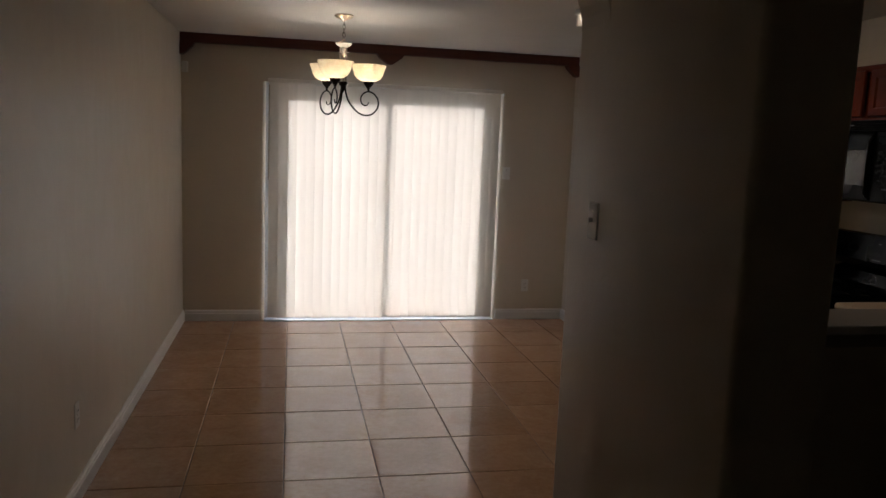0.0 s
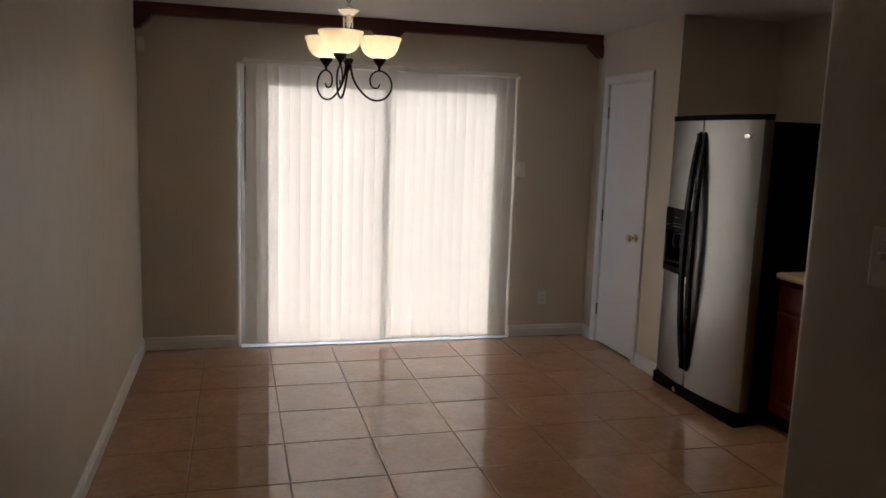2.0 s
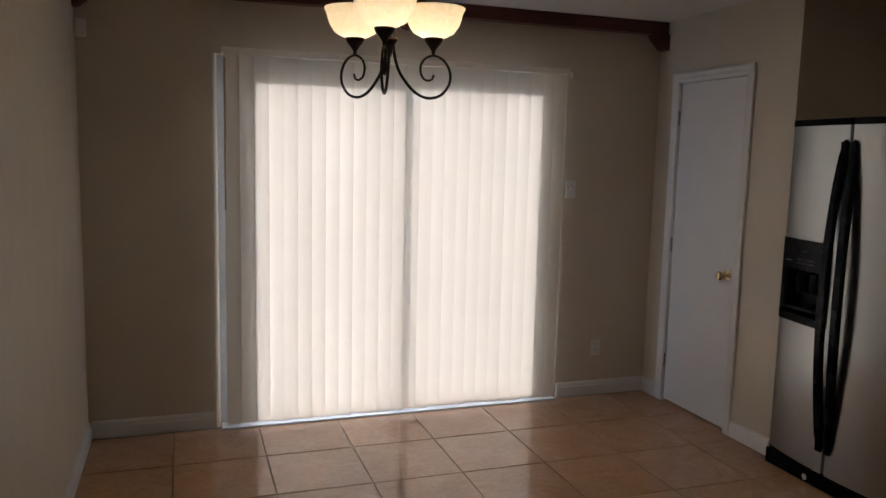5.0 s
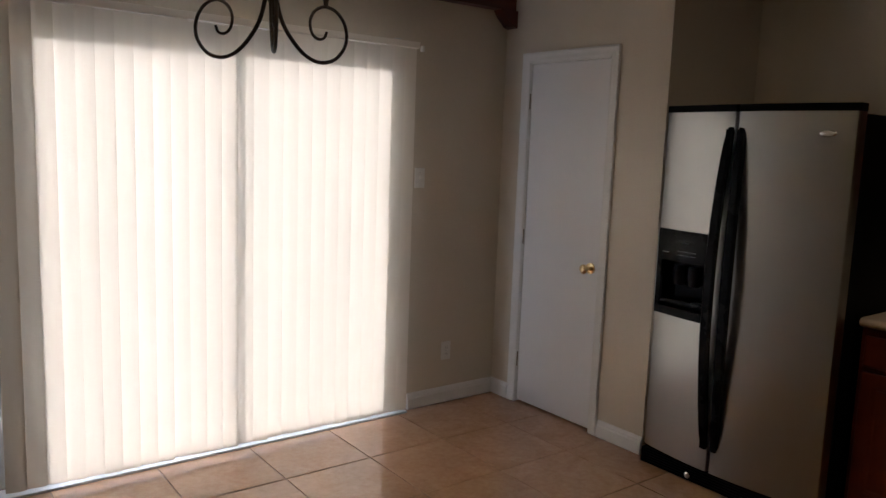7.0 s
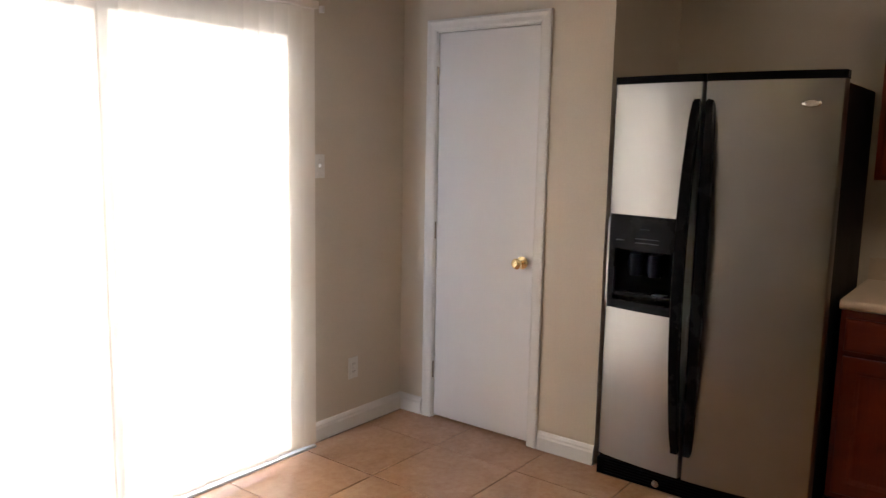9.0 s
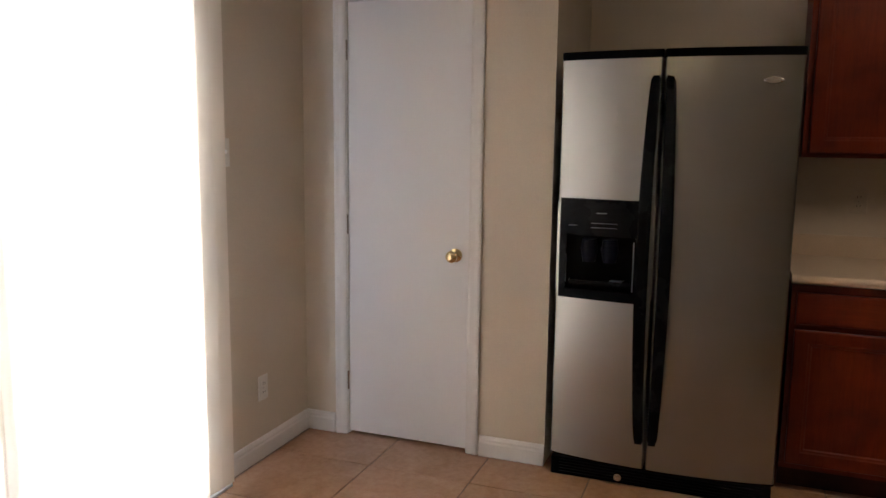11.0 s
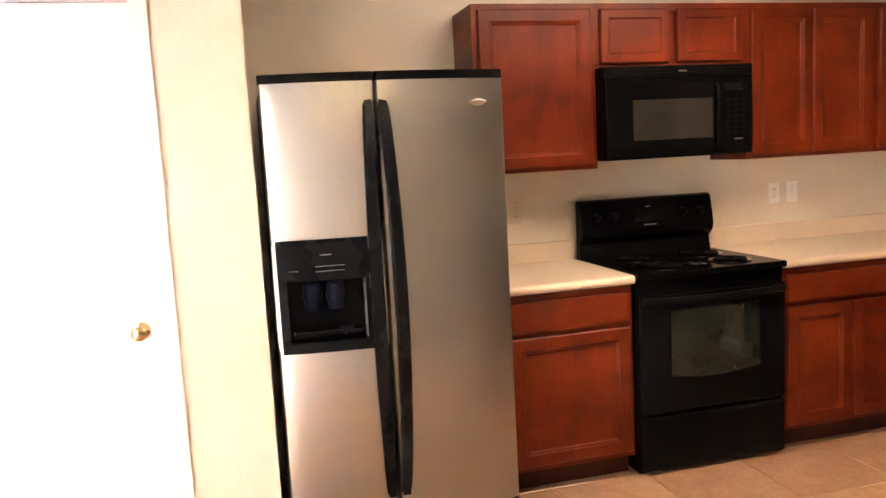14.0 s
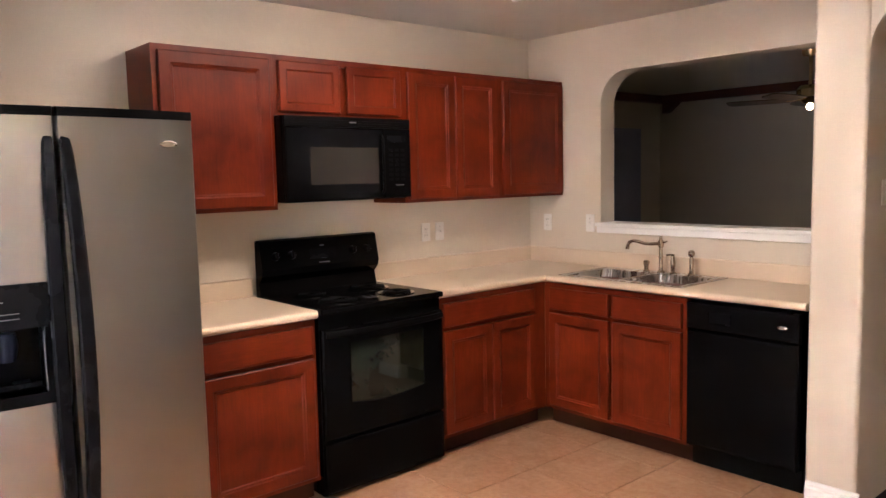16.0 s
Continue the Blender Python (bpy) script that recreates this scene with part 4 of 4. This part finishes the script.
part("housing", boxes((-0.026, 0.026, -0.022, 0.022, -0.045, 0.045), bev=0.009), PLATE, sn)

# ---- chandelier ----


def chandelier():
    cx, cy = 1.243, 6.334
    c = thing("chandelier", "bronze chandelier with three lit alabaster glass bowls", "chandelier", pose(cx, cy, 0))
    part("canopy", lathe(bmesh.new(), [(0, CEIL), (0.062, CEIL), (0.066, CEIL - 0.008), (0.050, CEIL - 0.022), (0.020, CEIL - 0.032), (0.010, CEIL - 0.040), (0, CEIL - 0.040)]), NICKEL, c, "aged bronze ceiling canopy", True)
    links = bmesh.new()
    for k in range(4):
        z = CEIL - 0.050 - 0.026 * k
        pts = []
        for i in range(13):
            a = 2 * math.pi * i / 12
            u, v = 0.009 * math.cos(a), 0.018 * math.sin(a)
            pts.append((u, 0, z + v) if k % 2 else (0, u, z + v))
        tube(links, pts, 0.0022, 6)
    part("chain", links, BRONZE, c, "bronze chain", True)
    part("crown", lathe(bmesh.new(), [(0, 2.282), (0.012, 2.282), (0.016, 2.268), (0.052, 2.260), (0.056, 2.252), (0.040, 2.238), (0.016, 2.228), (0.014, 2.210), (0.020, 2.200), (0.012, 2.188), (0.014, 2.176), (0.006, 2.166), (0, 2.164)]), PEWTER, c, "turned cream crown", True)
    for a in (30, 150, 270):
        ca, sa = math.cos(radians(a)), math.sin(radians(a))
        part("rod", tube(bmesh.new(), [(0.026 * ca, 0.026 * sa, 2.245), (0.026 * ca, 0.026 * sa, 2.09), (0.022 * ca, 0.022 * sa, 2.000)], 0.004, 6), PEWTER, c)
    part("hub", lathe(bmesh.new(), [(0, 2.006), (0.028, 2.003), (0.031, 1.993), (0.022, 1.979), (0.013, 1.968), (0.015, 1.955), (0.008, 1.941), (0.004, 1.931), (0, 1.929)]), BRONZE, c, smooth=True)
    R_ = 0.172
    for a in (0, 126, 249):
        ca, sa = math.cos(radians(a)), math.sin(radians(a))
        pts = []
        # a rising stem from the hub, a sweep below the bowl, and a curl back inwards
        sweep = [(0.014, 1.985), (0.018, 1.945), (0.030, 1.900), (0.050, 1.862), (0.088, 1.818), (0.125, 1.794), (0.163, 1.787), (0.205, 1.800),
                 (0.235, 1.835), (0.243, 1.872), (0.232, 1.910), (0.205, 1.938), (0.170, 1.947), (0.138, 1.932), (0.122, 1.902), (0.128, 1.868), (0.148, 1.853), (0.168, 1.858), (0.176, 1.876)]
        fine = []
        for i in range(len(sweep) - 1):
            p0, p1, p2, p3 = (Vector(sweep[max(0, min(len(sweep) - 1, i + d))]) for d in (-1, 0, 1, 2))
            for k in range(3):
                t = k / 3
                fine.append(0.5 * ((2 * p1) + (p2 - p0) * t + (2 * p0 - 5 * p1 + 4 * p2 - p3) * t * t + (3 * p1 - p0 - 3 * p2 + p3) * t ** 3))
        fine.append(Vector(sweep[-1]))
        rad = [0.0062 - 0.0022 * k / len(fine) for k in range(len(fine))]
        arm = part("arm", tube(bmesh.new(), [(p.x * ca, p.x * sa, p.y) for p in fine], rad, 8), BRONZE, c, "scrolled bronze arm", True)
        o = (R_ * ca, R_ * sa, 0)
        part("socket_cup", lathe(bmesh.new(), [(0, 1.943), (0.006, 1.945), (0.008, 1.965), (0.018, 1.979), (0.030, 1.993), (0.036, 2.005), (0.036, 2.011), (0, 2.011)], o), BRONZE, arm, smooth=True)
        part("bowl", lathe(bmesh.new(), [(0.012, 2.012), (0.050, 2.016), (0.078, 2.031), (0.096, 2.056), (0.105, 2.083), (0.111, 2.105), (0.119, 2.121), (0.116, 2.123), (0.107, 2.106), (0.101, 2.084), (0.092, 2.058), (0.075, 2.035), (0.049, 2.021), (0.012, 2.017)], o, 32), BOWL, arm, "lit cream alabaster glass bowl", True)
        bulb = part("bulb", lathe(bmesh.new(), [(0, 2.023), (0.010, 2.025), (0.011, 2.039), (0.019, 2.055), (0.020, 2.067), (0.012, 2.083), (0, 2.087)], o, 16), BULB, arm, "lit bulb", True)
    return c


chandelier()

# ---- kitchen ceiling light ----
kl = thing("ceiling_light", "lit rectangular fluorescent fixture on the kitchen ceiling", "ceiling light", pose(2.87, 4.86, CEIL))
part("housing", boxes((-0.310, 0.310, -0.680, 0.680, -0.030, 0.0), bev=0.004), PLATE, kl)
lb = bmesh.new()
prism(lb, [(-0.285, -0.030), (0.285, -0.030), (0.275, -0.070), (0.215, -0.090), (-0.215, -0.090), (-0.275, -0.070)], -0.650, 0.650)
part("diffuser", lb, TUBE, kl, "glowing ribbed diffuser")
part("end_cap", boxes((-0.300, 0.300, -0.675, -0.651, -0.095, -0.0305), (-0.300, 0.300, 0.651, 0.675, -0.095, -0.0305), bev=0.004), PLATE, kl)

# ---- living room: fan, window ----
fan = thing("ceiling_fan", "dark ceiling fan with a small lit globe", "ceiling fan", pose(3.20, 0.82, -0.115))
part("downrod", lathe(bmesh.new(), [(0, CEIL + 0.10), (0.07, CEIL + 0.10), (0.06, CEIL + 0.06), (0.014, CEIL + 0.05), (0.014, CEIL - 0.17), (0, CEIL - 0.17)]), BRASS, fan, smooth=True)
part("motor_housing", lathe(bmesh.new(), [(0, 2.275), (0.07, 2.27), (0.10, 2.24), (0.10, 2.18), (0.07, 2.15), (0.045, 2.13), (0, 2.13)]), BRASS, fan, smooth=True)
for k in range(5):
    bl = bmesh.new()
    prism(bl, [(0.13, -0.045), (0.20, -0.058), (0.58, -0.066), (0.62, -0.045), (0.62, 0.045), (0.58, 0.066), (0.20, 0.058), (0.13, 0.045)], -0.004, 0.004, "z")
    b = part("blade", bl, FANWOOD, fan)
    b.matrix_basis = pose(0, 0, 2.165, 0, 0, 72 * k + 14) @ pose(0, 0, 0, 10, 0, 0)
    br = part("blade_arm", boxes((0.08, 0.17, -0.014, 0.014, -0.010, -0.005)), BRASS, fan)
    br.matrix_basis = pose(0, 0, 2.165, 0, 0, 72 * k + 14)
part("globe", lathe(bmesh.new(), [(0, 2.131), (0.016, 2.129), (0.024, 2.116), (0.026, 2.102), (0.018, 2.086), (0, 2.080)]), FANBULB, fan, "lit globe", True)
# the leaf's blue tone is painted light, not a lamp or blue paint
lw = thing("window_2", "dark living room door with bluish light put into its colour", "door", pose(LIV_E, -0.19, 0, 0, 0, -90), kind="structure")
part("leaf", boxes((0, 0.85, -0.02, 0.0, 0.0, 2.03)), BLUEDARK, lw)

# ---- floor tiles ----
TX, TY, X_AT, Y_AT, GAP = 0.456, 0.466, 1.345, 6.440, 0.005
floor = structure("floor", boxes((WEST, PILLAR_E, 3.40, 8.0, -0.06, -0.004), (PILLAR_E, EAST, 2.93, 8.0, -0.06, -0.004)), GROUT, "glossy tan ceramic floor tiles with brown grout", "floor")
tiles = {}


def tile_mesh(w, d):
    key = (round(w, 3), round(d, 3))
    if key not in tiles:
        bm = bmesh.new()
        e = 0.003
        rings = [[(x0, y0, -0.004), (x1, y0, -0.004), (x1, y1, -0.004), (x0, y1, -0.004)] if z < -0.003 else [(x0 + s, y0 + s, z), (x1 - s, y0 + s, z), (x1 - s, y1 - s, z), (x0 + s, y1 - s, z)]
                 for x0, x1, y0, y1 in ((-w / 2, w / 2, -d / 2, d / 2),) for s, z in ((0, -0.004), (0, -0.0015), (0.0012, -0.0004), (e, 0.0))]
        loops(bm, rings, cap0=False)
        tiles[key] = mesh("tile", bm, TILE)
    return tiles[key]


TILE = tile_material()
rt = random.Random(11)
i0, i1 = math.floor((WEST - X_AT) / TX), math.ceil((EAST - X_AT) / TX)
j0, j1 = math.floor((2.93 - Y_AT) / TY), math.ceil((7.90 - Y_AT) / TY)
for i in range(i0, i1):
    for j in range(j0, j1):
        x0, x1 = max(X_AT + i * TX + GAP / 2, WEST), min(X_AT + (i + 1) * TX - GAP / 2, EAST)
        y0, y1 = max(Y_AT + j * TY + GAP / 2, 3.40 if X_AT + i * TX < 1.9 else 2.93), min(Y_AT + (j + 1) * TY - GAP / 2, NORTH - 0.002)
        if x1 - x0 < 0.02 or y1 - y0 < 0.02:
            continue
        t = new("tile", tile_mesh(x1 - x0, y1 - y0))
        t.parent = floor
        t.matrix_basis = pose((x0 + x1) / 2, (y0 + y1) / 2, rt.uniform(-0.0004, 0.0004), rt.uniform(-0.05, 0.05), rt.uniform(-0.05, 0.05), 0)
